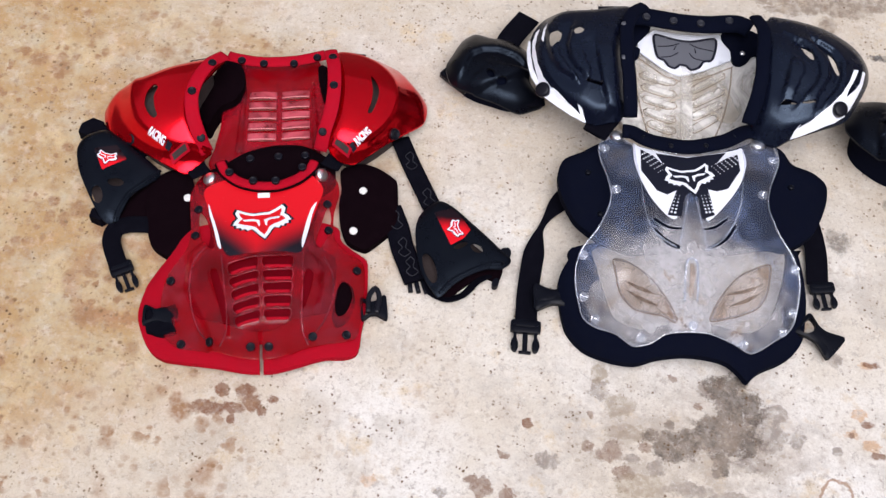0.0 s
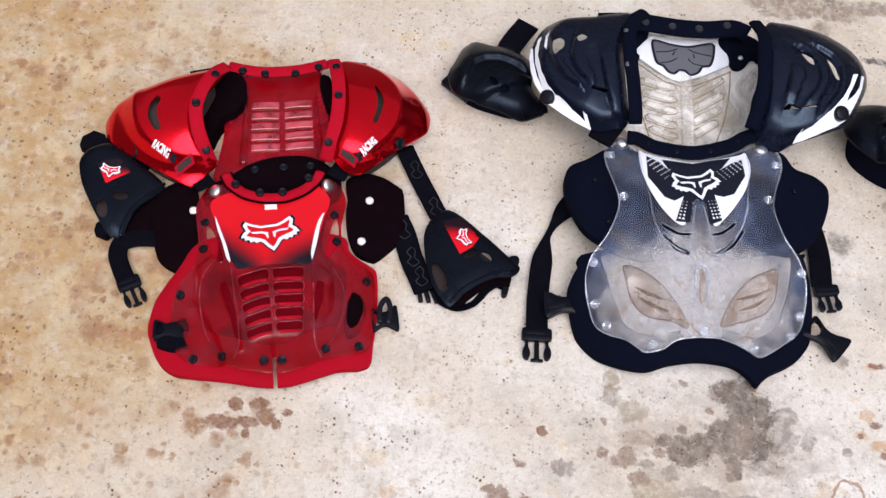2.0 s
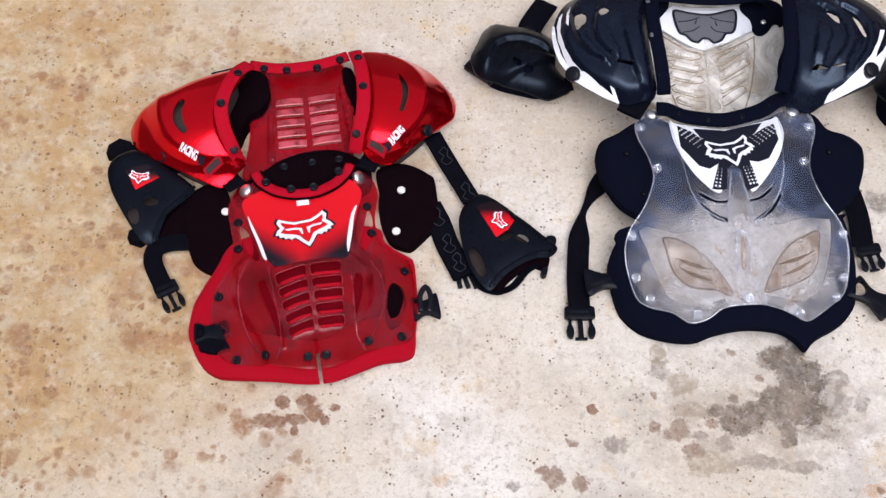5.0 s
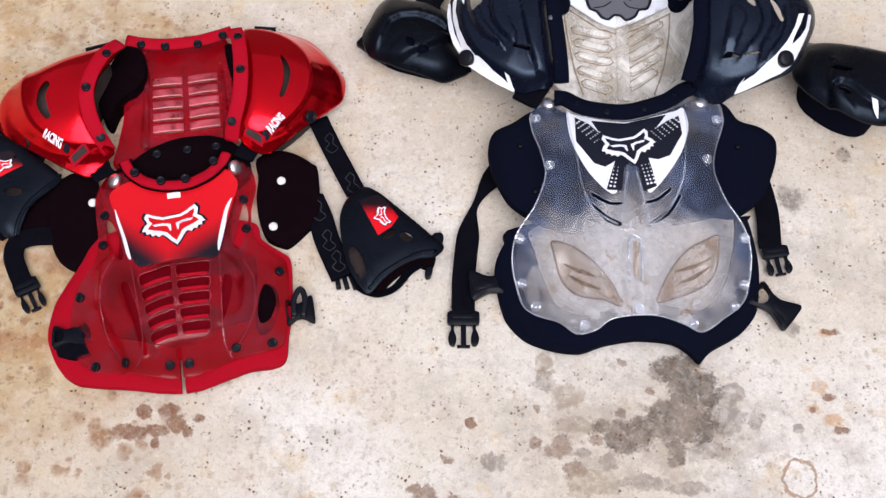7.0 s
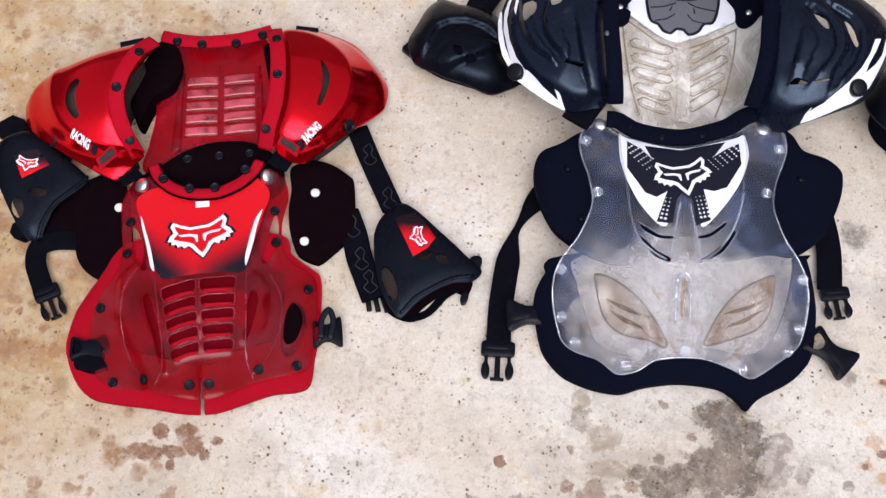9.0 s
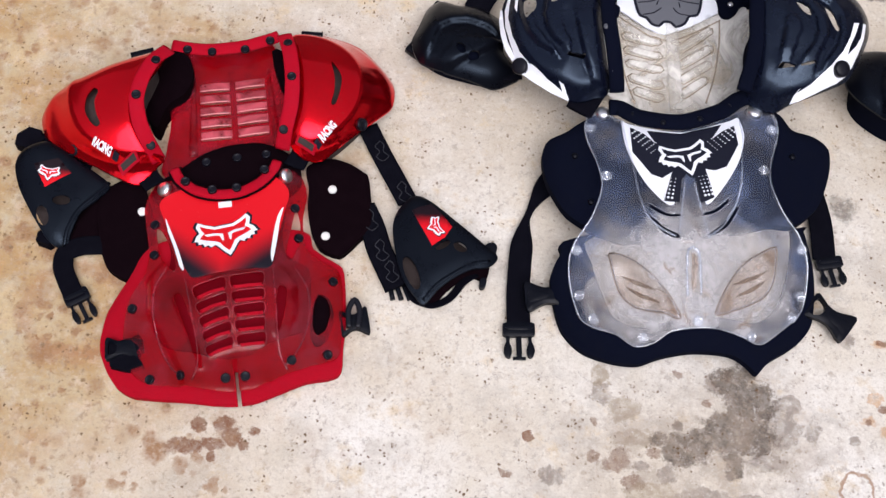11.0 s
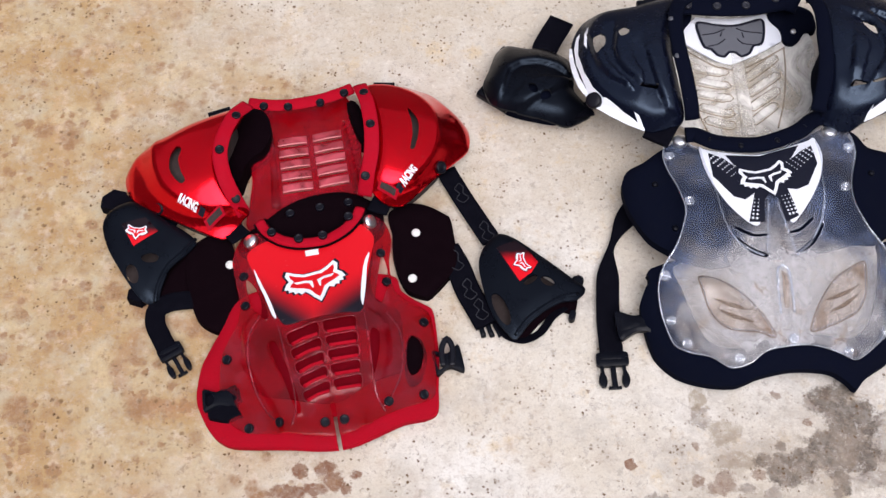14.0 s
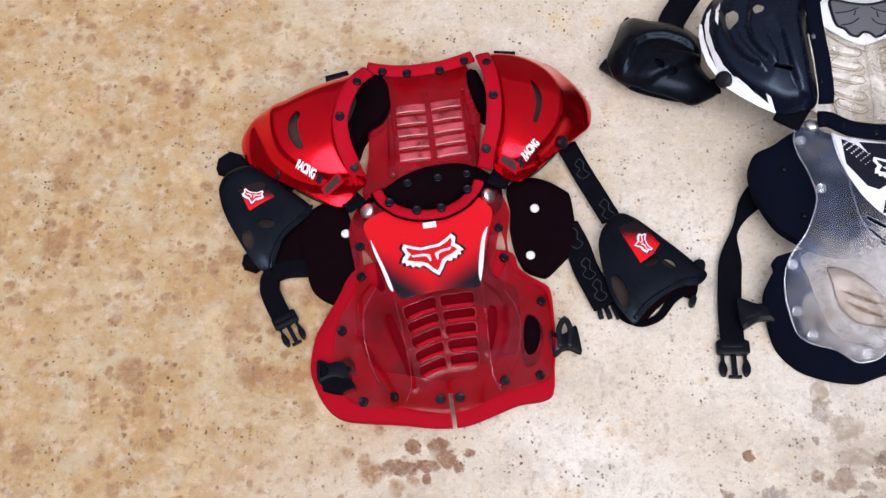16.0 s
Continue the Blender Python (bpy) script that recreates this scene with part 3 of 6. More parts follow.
def ribbon(path, width, thick, puff=0.0, tilt=0.0, spacing=0.006, taper=None, wave=0.0):
    """A strap or padded strip along a path of (x, y, z). puff 1: round like a stuffed tube."""
    c = smooth(path, spacing, closed=False)
    n = len(c)
    tangent = np.gradient(c, axis=0)
    tangent /= np.linalg.norm(tangent, axis=1)[:, None]
    side = np.cross(tangent, (0, 0, 1.0))
    side /= np.linalg.norm(side, axis=1)[:, None]
    up = np.cross(side, tangent)
    m = 14
    ring = []
    for k in range(m):
        a = 2 * math.pi * (k + 0.5) / m
        e = 1.0 if puff else 0.35
        ring.append((math.copysign(abs(math.cos(a)) ** e, math.cos(a)) * width / 2, math.copysign(abs(math.sin(a)) ** (1.0 if puff else 0.6), math.sin(a)) * thick / 2))
    verts, faces = [], []
    for i in range(n):
        scale = taper(i / (n - 1)) if taper else 1.0
        ripple = 1.0 + wave * math.sin(i * spacing * 260.0)
        angle = radians(tilt)
        s, u = side[i] * math.cos(angle) + up[i] * math.sin(angle), up[i] * math.cos(angle) - side[i] * math.sin(angle)
        for a, b in ring:
            v = c[i] + s * a * scale + u * (b * ripple + thick / 2)
            verts.append((v[0], v[1], max(0.0006, v[2])))
    for i in range(n - 1):
        for k in range(m):
            a, b = i * m + k, i * m + (k + 1) % m
            faces.append((a, a + m, b + m, b))
    faces += [tuple(range(m)), tuple(range((n - 1) * m + m - 1, (n - 1) * m - 1, -1))]
    me = bpy.data.meshes.new("strip")
    me.from_pydata(verts, [], faces)
    bm = bmesh.new()
    bm.from_mesh(me)
    bmesh.ops.recalc_face_normals(bm, faces=bm.faces)
    bm.to_mesh(me)
    bm.free()
    me.polygons.foreach_set("use_smooth", [True] * len(me.polygons))
    return me


def lathe(profile, sides=24):
    """A turned piece from (radius, height) pairs."""
    verts, faces = [], []
    for r, h in profile:
        verts += [(r * math.cos(2 * math.pi * k / sides), r * math.sin(2 * math.pi * k / sides), h) for k in range(sides)]
    for i in range(len(profile) - 1):
        for k in range(sides):
            a, b = i * sides + k, i * sides + (k + 1) % sides
            faces.append((a, b, b + sides, a + sides))
    faces += [tuple(range(sides))[::-1], tuple(range(len(verts) - sides, len(verts)))]
    me = bpy.data.meshes.new("turned")
    me.from_pydata(verts, [], faces)
    me.polygons.foreach_set("use_smooth", [True] * len(me.polygons))
    return me


def merged(meshes):
    """One mesh out of several."""
    bm = bmesh.new()
    for me in meshes:
        bm.from_mesh(me)
    out = bpy.data.meshes.new("joined")
    bm.to_mesh(out)
    bm.free()
    return out


def moved(me, m):
    me.transform(m)
    return me


SNAP = lathe([(0.0064, -0.003), (0.0066, 0.0006), (0.0060, 0.0018), (0.0046, 0.0024), (0.0040, 0.0016), (0.0022, 0.0014), (0.0006, 0.0017)])
PIN = lathe([(0.0092, -0.006), (0.0095, 0.001), (0.0088, 0.0028), (0.0068, 0.0036), (0.0058, 0.0018), (0.003, 0.0014), (0.0006, 0.0014)])
BIG_PIN = lathe([(0.0118, -0.008), (0.0121, 0.001), (0.0114, 0.0032), (0.0090, 0.0044), (0.0040, 0.0048), (0.0006, 0.0049)])
DISC = lathe([(0.0062, -0.003), (0.0064, 0.0010), (0.0058, 0.0022), (0.0040, 0.0030), (0.0006, 0.0032)])
SCREW = lathe([(0.0105, -0.004), (0.0108, 0.0010), (0.0100, 0.0028), (0.0078, 0.0044), (0.0042, 0.0054), (0.0006, 0.0057)])
RIVET = lathe([(0.0072, -0.003), (0.0074, 0.0008), (0.0066, 0.0022), (0.0050, 0.0026), (0.0042, 0.0012), (0.0030, 0.0012), (0.0026, 0.0026), (0.0006, 0.0030)])
TINY = lathe([(0.0042, -0.003), (0.0044, 0.0006), (0.0036, 0.0018), (0.0005, 0.0022)], 16)


def facing(x, y, z, height=None):
    """A pose on a surface, turned to its slope."""
    up = Vector((0, 0, 1))
    if height:
        e = 0.006
        up = Vector((-(height(x + e, y) - height(x - e, y)) / (2 * e), -(height(x, y + e) - height(x, y - e)) / (2 * e), 1)).normalized()
    return Matrix.Translation((x, y, z)) @ up.to_track_quat("Z", "Y").to_matrix().to_4x4()


def studs(name, mesh, material, parent, points, height=None, label=""):
    me = mesh.copy()
    me.materials.append(material)
    return [part(name, me, None, parent, label, facing(x, y, z, height)) for x, y, z in points]


def frame_of(a, b):
    """Middle, turn and length of the line from a to b."""
    a, b = Vector(a[:2]), Vector(b[:2])
    return (a + b) / 2, math.atan2(b.y - a.y, b.x - a.x), (b - a).length


def emblem(cx, cy, turn, width, height, lift, parent, inner, ring=WHITE_PRINT, border=BLACK_PRINT):
    """A plain pointed badge: dark rim, white body, coloured bars."""
    half = [(0.0, 0.27), (0.14, 0.27), (0.27, 0.35), (0.40, 0.46), (0.45, 0.36), (0.41, 0.20), (0.47, 0.14), (0.52, 0.02), (0.46, 0.00), (0.46, -0.08), (0.39, -0.08), (0.37, -0.16), (0.31, -0.14), (0.27, -0.21), (0.20, -0.17), (0.15, -0.24), (0.09, -0.36), (0.0, -0.50)]
    outer = half + [(-a, b) for a, b in half[-2:0:-1]]

    def lay(points, grow):
        c, s = math.cos(turn), math.sin(turn)
        return [(cx + width * grow * (a * c - b * 0.78 * s), cy + width * grow * (a * s + b * 0.78 * c)) for a, b in points]

    g = max(0.0012, width / 24)
    rim = part("badge_rim", shell(lay(outer, 1.10), lambda x, y: height(x, y) + lift, 0.0006, grid=g, drop=0, sharp=True), border, parent)
    part("badge", shell(lay(outer, 1.0), lambda x, y: height(x, y) + lift + 0.0005, 0.0005, grid=g, drop=0, sharp=True), ring, rim, "white pointed badge outline")
    inside_half = [(0.0, 0.20), (0.15, 0.20), (0.27, 0.27), (0.38, 0.36), (0.37, 0.26), (0.33, 0.17), (0.39, 0.10), (0.42, 0.05), (0.32, -0.02), (0.20, -0.08), (0.12, -0.14), (0.06, -0.28), (0.0, -0.38)]
    field = inside_half + [(-p, q) for p, q in inside_half[-2:0:-1]]
    part("badge_field", shell(lay(field, 1.0), lambda x, y: height(x, y) + lift + 0.0009, 0.0004, grid=g, drop=0, sharp=True), inner, rim)
    for k in (1, -1):
        brow = [(0.04 * k, 0.06), (0.16 * k, 0.11), (0.34 * k, 0.13), (0.30 * k, 0.07), (0.16 * k, 0.05), (0.10 * k, 0.02), (0.07 * k, -0.12), (0.045 * k, -0.10)]
        part("badge_bar", shell(lay(brow[::k], 1.0), lambda x, y: height(x, y) + lift + 0.0013, 0.0004, grid=g, drop=0, sharp=True), ring, rim)


def lettering(word, a, b, height, size, parent, material, lift=0.0022):
    """A printed word laid on a curved surface, from a to b."""
    cu = bpy.data.curves.new("word", "FONT")
    cu.body, cu.size, cu.align_x, cu.align_y, cu.offset = word, 1.0, "LEFT", "CENTER", 0.045
    ob = new("word", cu)
    me = bpy.data.meshes.new_from_object(ob.evaluated_get(bpy.context.evaluated_depsgraph_get()))
    bpy.data.objects.remove(ob)
    bm = bmesh.new()
    bm.from_mesh(me)
    bmesh.ops.triangulate(bm, faces=bm.faces)
    bmesh.ops.subdivide_edges(bm, edges=[e for e in bm.edges if e.calc_length() > 0.3], cuts=2)
    bm.to_mesh(me)
    bm.free()
    wide = max(v.co.x for v in me.vertices)
    _, turn, length = frame_of(a, b)
    for v in me.vertices:
        u, w = v.co.x / wide * length, v.co.y * size
        x, y = a[0] + u * math.cos(turn) - w * math.sin(turn), a[1] + u * math.sin(turn) + w * math.cos(turn)
        v.co = (x, y, height(x, y) + lift)
    return part("printed_word", me, material, parent, "white printed word")


def lip(outline, height, width, thick, lift, parent, material, name="moulded_lip", closed=True):
    """A thin raised bead along an outline on a surface."""
    pts = smooth(outline, 0.006, closed)
    pts = np.r_[pts, pts[:2]] if closed else pts
    path = [(x, y, (height(x, y) if callable(height) else height) + lift) for x, y in pts]
    return part(name, ribbon(path, width, thick, 1.0, spacing=0.006), material, parent)


def bar(a, b, width, height, lift, parent, material, name="printed_bar"):
    (cx, cy), turn, length = frame_of(a, b)
    c, s = math.cos(turn), math.sin(turn)
    pts = [(cx + u * c - w * s, cy + u * s + w * c) for u, w in ((-length / 2, -width / 2), (length / 2, -width / 2), (length / 2, width / 2), (-length / 2, width / 2))]
    return part(name, shell(pts, (lambda x, y: height(x, y) + lift) if callable(height) else height + lift, 0.0006, grid=0.004, drop=0, sharp=True), material, parent)


def plate(points, thick, z, grid=0.004, drop=0.0012, sharp=False):
    return shell(points, z + thick, thick, grid=grid, drop=drop, fall=0.003, sharp=sharp)


def fork_buckle(a, b, z, parent, width=0.044):
    """The pronged half of a side-release buckle, from its webbing bar at a to its tips at b."""
    (cx, cy), turn, length = frame_of(a, b)
    k = width / 0.044
    m = Matrix.Translation((a[0], a[1], z)) @ Matrix.Rotation(turn, 4, "Z") @ Matrix.Diagonal((length / 0.045, k, 1, 1))
    body = [(-0.004, -0.021), (0.012, -0.021), (0.014, -0.017), (0.014, 0.017), (0.012, 0.021), (-0.004, 0.021), (-0.006, 0.017), (-0.006, -0.017)]
    ob = part("buckle", moved(plate(body, 0.009, 0.0), m), BUCKLE_GREY, parent, "black pronged plastic buckle")
    part("webbing_bar", moved(plate([(-0.001, -0.015), (0.005, -0.015), (0.005, 0.015), (-0.001, 0.015)], 0.0035, 0.008), m), BUCKLE_GREY, ob)
    for s in (-1, 1):
        prong = [(0.012, 0.012 * s), (0.022, 0.0125 * s), (0.030, 0.010 * s), (0.038, 0.010 * s), (0.044, 0.013 * s), (0.042, 0.018 * s), (0.034, 0.0205 * s), (0.026, 0.019 * s), (0.020, 0.0165 * s), (0.012, 0.017 * s)]
        part("prong", moved(plate(prong[:: s], 0.006, 0.001, 0.003), m), BUCKLE_GREY, ob)
    part("guide", moved(plate([(0.012, -0.0035), (0.042, -0.0035), (0.042, -0.0085), (0.046, -0.0085), (0.046, 0.0085), (0.042, 0.0085), (0.042, 0.0035), (0.012, 0.0035)], 0.004, 0.001, 0.003, sharp=True), m), BUCKLE_GREY, ob)
    return ob


def socket_buckle(a, b, z, parent, width=0.046):
    """The waisted half of a side-release buckle."""
    (cx, cy), turn, length = frame_of(a, b)
    m = Matrix.Translation((a[0], a[1], z)) @ Matrix.Rotation(turn, 4, "Z") @ Matrix.Diagonal((length / 0.05, width / 0.046, 1, 1))
    body = [(0.0, -0.020), (0.006, -0.022), (0.016, -0.016), (0.024, -0.0125), (0.034, -0.0135), (0.046, -0.020), (0.052, -0.018), (0.052, 0.018), (0.046, 0.020), (0.034, 0.0135), (0.024, 0.0125), (0.016, 0.016), (0.006, 0.022), (0.0, 0.020)]
    window = [(0.037, -0.010), (0.047, -0.013), (0.047, 0.013), (0.037, 0.010), (0.034, 0.0)]
    me = shell(body, 0.011, 0.011, [window], grid=0.004, drop=0.0025, fall=0.006)
    ob = part("buckle", moved(me, m), BUCKLE_GREY, parent, "dark grey waisted plastic buckle")
    part("ridge", moved(plate([(0.004, -0.012), (0.012, -0.009), (0.024, -0.006), (0.030, 0.0), (0.024, 0.006), (0.012, 0.009), (0.004, 0.012)], 0.0015, 0.0105), m), BUCKLE_GREY, ob)
    return ob


def inset(outline, keep):
    p = np.array(outline)
    mid = p.mean(0)
    return [tuple(mid + (q - mid) * keep) for q in p]


def lifted(height, by):
    return lambda x, y: height(x, y) + by


def ellipse(cx, cy, rx, ry, turn=0.0, n=14):
    c, s = math.cos(turn), math.sin(turn)
    return [(cx + rx * math.cos(a) * c - ry * math.sin(a) * s, cy + rx * math.cos(a) * s + ry * math.sin(a) * c) for a in (2 * math.pi * k / n for k in range(n))]


def across(corners, u, v):
    """A place in a four-cornered field: u from left to right, v from top to bottom."""
    a, b, c, d = (Vector(p[:2]) for p in corners)
    return (a * (1 - u) + b * u) * (1 - v) + (c * (1 - u) + d * u) * v


# ---- ground ----
def make_ground():
    bm = bmesh.new()
    edge = [-400.0, -60.0, -8.0, -2.0, 2.5, 8.0, 60.0, 400.0]
    grid = [[bm.verts.new((x, y, 0)) for x in edge] for y in edge]
    for j in range(7):
        for i in range(7):
            bm.faces.new((grid[j][i], grid[j][i + 1], grid[j + 1][i + 1], grid[j + 1][i]))
    me = bpy.data.meshes.new("ground")
    bm.to_mesh(me)
    bm.free()
    me.materials.append(CONCRETE)
    tagged(new("ground", me), "weathered pale concrete slab with rust and oil stains", "ground", kind="structure")


make_ground()


def make_unseen_walls():
    """Unseen walls, added so glossy sides reflect dark and low sky is blocked."""
    for name, x, y, wide, deep in (("unseen_wall_north", 0.1, 4.6, 8.4, 0.2), ("unseen_wall_south", 0.1, -3.8, 8.4, 0.2), ("unseen_wall_west", -4.2, 0.4, 0.2, 8.2), ("unseen_wall_east", 4.4, 0.4, 0.2, 8.2)):
        bm = bmesh.new()
        bmesh.ops.create_cube(bm, size=1.0, matrix=Matrix.Translation((x, y, 1.5)) @ Matrix.Diagonal((wide, deep, 3.0, 1)))
        bmesh.ops.bevel(bm, geom=bm.edges[:], offset=0.01, segments=2, affect="EDGES")
        me = bpy.data.meshes.new(name)
        bm.to_mesh(me)
        bm.free()
        me.materials.append(UNSEEN_WALL)
        tagged(new(name, me), "unseen grey wall added to darken reflections", "wall", kind="structure")


make_unseen_walls()

# ---- red chest protector ----
red = thing("chest_protector", -0.23, 0.92, "candy red motocross chest protector lying on concrete", "chest protector", "chest protectors on the slab")


def build_red_chest():
    pad = part("skirt_pad", shell([(-0.318, 0.878), (-0.349, 0.83), (-0.373, 0.788), (-0.38, 0.75), (-0.379, 0.727), (-0.367, 0.698), (-0.351, 0.676), (-0.33, 0.664), (-0.295, 0.657), (-0.253, 0.652), (-0.216, 0.647), (-0.189, 0.647), (-0.164, 0.652), (-0.134, 0.666), (-0.1, 0.683), (-0.057, 0.697), (-0.052, 0.737), (-0.049, 0.779), (-0.053, 0.846), (-0.064, 0.86), (-0.096, 0.88), (-0.111, 0.905), (-0.213, 0.897)], z_red_pad, 0.012, [[(-0.195, 0.694), (-0.189, 0.695), (-0.18, 0.625), (-0.185, 0.625)]], grid=0.008, drop=0.004, fall=0.012), SKIRT_CLOTH, red, "red padded cloth skirt")
    vents = []
    corners = [(-0.25, 0.792), (-0.159, 0.813), (-0.226, 0.698), (-0.152, 0.715)]
    for row in range(5):
        for lo, hi in ((0.0, 0.43), (0.54, 0.98)):
            v0, v1 = row * 0.2 + (0.02 if row else -0.02), row * 0.2 + 0.155
            rise = 0.05 if lo else 0.0
            quad = [across(corners, lo, v0 + 0.06 - rise), across(corners, (lo + hi) / 2, v0 + 0.02 - rise * 0.3), across(corners, hi, v0 + rise * 0.4), across(corners, hi - 0.01, v1 + rise * 0.4), across(corners, (lo + hi) / 2, v1 + 0.01), across(corners, lo + 0.02, v1 + 0.05 - rise)]
            vents.append([tuple(q) for q in quad])
    holes = [[(-0.311, 0.895), (-0.298, 0.879), (-0.277, 0.827), (-0.279, 0.815), (-0.297, 0.837), (-0.308, 0.871)], [(-0.122, 0.929), (-0.128, 0.893), (-0.132, 0.853), (-0.124, 0.847), (-0.116, 0.872), (-0.115, 0.906)], [(-0.274, 0.775), (-0.266, 0.78), (-0.254, 0.753), (-0.239, 0.713), (-0.233, 0.685), (-0.239, 0.686), (-0.255, 0.728)], [(-0.138, 0.795), (-0.128, 0.792), (-0.128, 0.77), (-0.133, 0.743), (-0.139, 0.73), (-0.141, 0.756)], [(-0.086, 0.797), (-0.075, 0.793), (-0.07, 0.774), (-0.076, 0.75), (-0.087, 0.741), (-0.093, 0.753), (-0.092, 0.78)], [(-0.195, 0.694), (-0.189, 0.695), (-0.18, 0.625), (-0.185, 0.625)]] + vents
    body = part("chest_plate", shell([(-0.324, 0.959), (-0.333, 0.933), (-0.328, 0.901), (-0.319, 0.856), (-0.322, 0.824), (-0.341, 0.788), (-0.346, 0.758), (-0.345, 0.725), (-0.333, 0.694), (-0.309, 0.675), (-0.27, 0.667), (-0.23, 0.657), (-0.202, 0.653), (-0.186, 0.654), (-0.163, 0.66), (-0.135, 0.681), (-0.097, 0.7), (-0.06, 0.718), (-0.054, 0.753), (-0.054, 0.81), (-0.061, 0.845), (-0.087, 0.857), (-0.106, 0.874), (-0.112, 0.918), (-0.108, 0.962), (-0.118, 0.988), (-0.135, 0.986), (-0.147, 0.972), (-0.166, 0.948), (-0.198, 0.931), (-0.232, 0.929), (-0.263, 0.939), (-0.284, 0.96), (-0.305, 0.962)], z_red_chest, 0.0028, holes, grid=0.0045, drop=0.002, fall=0.005, hole_drop=0.0022), RED_TINT, red, "glossy translucent dark red chest plate")
    # Paler beads paint the highlights along the vent rims and plate creases.
    for quad in vents:
        lip(inset(quad, 1.10), z_red_chest, 0.0014, 0.0012, 0.0014, body, RED_HIGHLIGHT, "vent_rim")
    for path in ([(-0.262, 0.803), (-0.252, 0.760), (-0.242, 0.715), (-0.240, 0.688), (-0.246, 0.668)], [(-0.147, 0.823), (-0.142, 0.780), (-0.138, 0.735), (-0.134, 0.708), (-0.124, 0.690)], [(-0.288, 0.822), (-0.302, 0.795), (-0.303, 0.760), (-0.293, 0.720), (-0.276, 0.690), (-0.258, 0.676)], [(-0.118, 0.832), (-0.102, 0.806), (-0.097, 0.770), (-0.104, 0.735), (-0.118, 0.706), (-0.128, 0.696)]):
        lip(path, z_red_chest, 0.0024, 0.0016, -0.0004, body, RED_HIGHLIGHT, "crease_highlight", closed=False)
    for quad in vents:
        low = np.array(quad)[3:6]
        path = [(x, y + 0.001, z_red_chest(x, y) + 0.001) for x, y in low]
        part("louvre", ribbon(path, 0.0045, 0.003, spacing=0.004, tilt=25), SKIRT_CLOTH, body)
    # Dark sheet added under the vents: the hollow's shade put into its colour.
    part("vent_shade", shell(inset([(-0.324, 0.959), (-0.333, 0.933), (-0.328, 0.901), (-0.319, 0.856), (-0.322, 0.824), (-0.341, 0.788), (-0.346, 0.758), (-0.345, 0.725), (-0.333, 0.694), (-0.309, 0.675), (-0.27, 0.667), (-0.23, 0.657), (-0.202, 0.653), (-0.186, 0.654), (-0.163, 0.66), (-0.135, 0.681), (-0.097, 0.7), (-0.06, 0.718), (-0.054, 0.753), (-0.054, 0.81), (-0.061, 0.845), (-0.087, 0.857), (-0.106, 0.874), (-0.112, 0.918), (-0.108, 0.962), (-0.118, 0.988), (-0.135, 0.986), (-0.147, 0.972), (-0.166, 0.948), (-0.198, 0.931), (-0.232, 0.929), (-0.263, 0.939), (-0.284, 0.96), (-0.305, 0.962)], 0.72), lifted(z_red_smooth, -0.003), 0.004, [[(-0.195, 0.694), (-0.189, 0.695), (-0.18, 0.625), (-0.185, 0.625)]], grid=0.008, drop=0.002), VENT_SHADE, red, "dark red sheet standing in for shade inside the chest vents")
    # black sheet set behind the opening so that it reads black
    part("wing_backing", shell(inset([(-0.086, 0.797), (-0.075, 0.793), (-0.07, 0.774), (-0.076, 0.75), (-0.087, 0.741), (-0.093, 0.753), (-0.092, 0.78)], 1.35), lifted(z_red_pad, 0.003), 0.006, grid=0.006, drop=0.001), MAROON_FOAM, red, "black sheet behind the wing opening")
    panel = part("front_panel", shell([(-0.309, 0.927), (-0.277, 0.945), (-0.258, 0.933), (-0.227, 0.926), (-0.194, 0.933), (-0.167, 0.953), (-0.154, 0.971), (-0.132, 0.952), (-0.137, 0.916), (-0.144, 0.87), (-0.15, 0.825), (-0.174, 0.82), (-0.204, 0.814), (-0.23, 0.808), (-0.252, 0.804), (-0.265, 0.822), (-0.286, 0.87)], z_red_panel, 0.004, grid=0.006, drop=0.0015, fall=0.004), DECAL, red, "glossy red panel fading to black")
    for pts in ([(-0.298, 0.901), (-0.287, 0.876), (-0.274, 0.845), (-0.264, 0.815), (-0.27, 0.82), (-0.282, 0.853), (-0.293, 0.881)], [(-0.138, 0.923), (-0.142, 0.898), (-0.144, 0.866), (-0.148, 0.832), (-0.151, 0.846), (-0.149, 0.88), (-0.145, 0.908)]):
        part("white_flash", shell(pts, lifted(z_red_panel, 0.0010), 0.0008, grid=0.004, drop=0), WHITE_PRINT, panel)
    a, b, c = [(-0.254, 0.867), (-0.173, 0.892), (-0.212, 0.868)]
    (cx, cy), turn, length = frame_of(a, b)
    emblem(c[0], c[1], turn - 0.03, length * 0.98, z_red_panel, 0.0008, panel, RED_PRINT)
    a, b = [(-0.226, 0.917), (-0.208, 0.92)]
    bar(a, b, 0.009, z_red_panel, 0.0010, panel, WHITE_PRINT)
    # Dark strip added behind the trim in place of the shade there.
    part("collar_shade", ribbon([(x, y + 0.002, z - 0.004) for x, y, z in [(-0.29, 0.971, 0.066), (-0.28, 0.954, 0.068), (-0.258, 0.937, 0.072), (-0.231, 0.93, 0.074), (-0.198, 0.934, 0.073), (-0.171, 0.952, 0.068), (-0.154, 0.975, 0.063), (-0.149, 0.989, 0.061)]], 0.021, 0.006, 1.0, spacing=0.005), MAROON_FOAM, red, "black strip standing in for shade behind the collar trim")
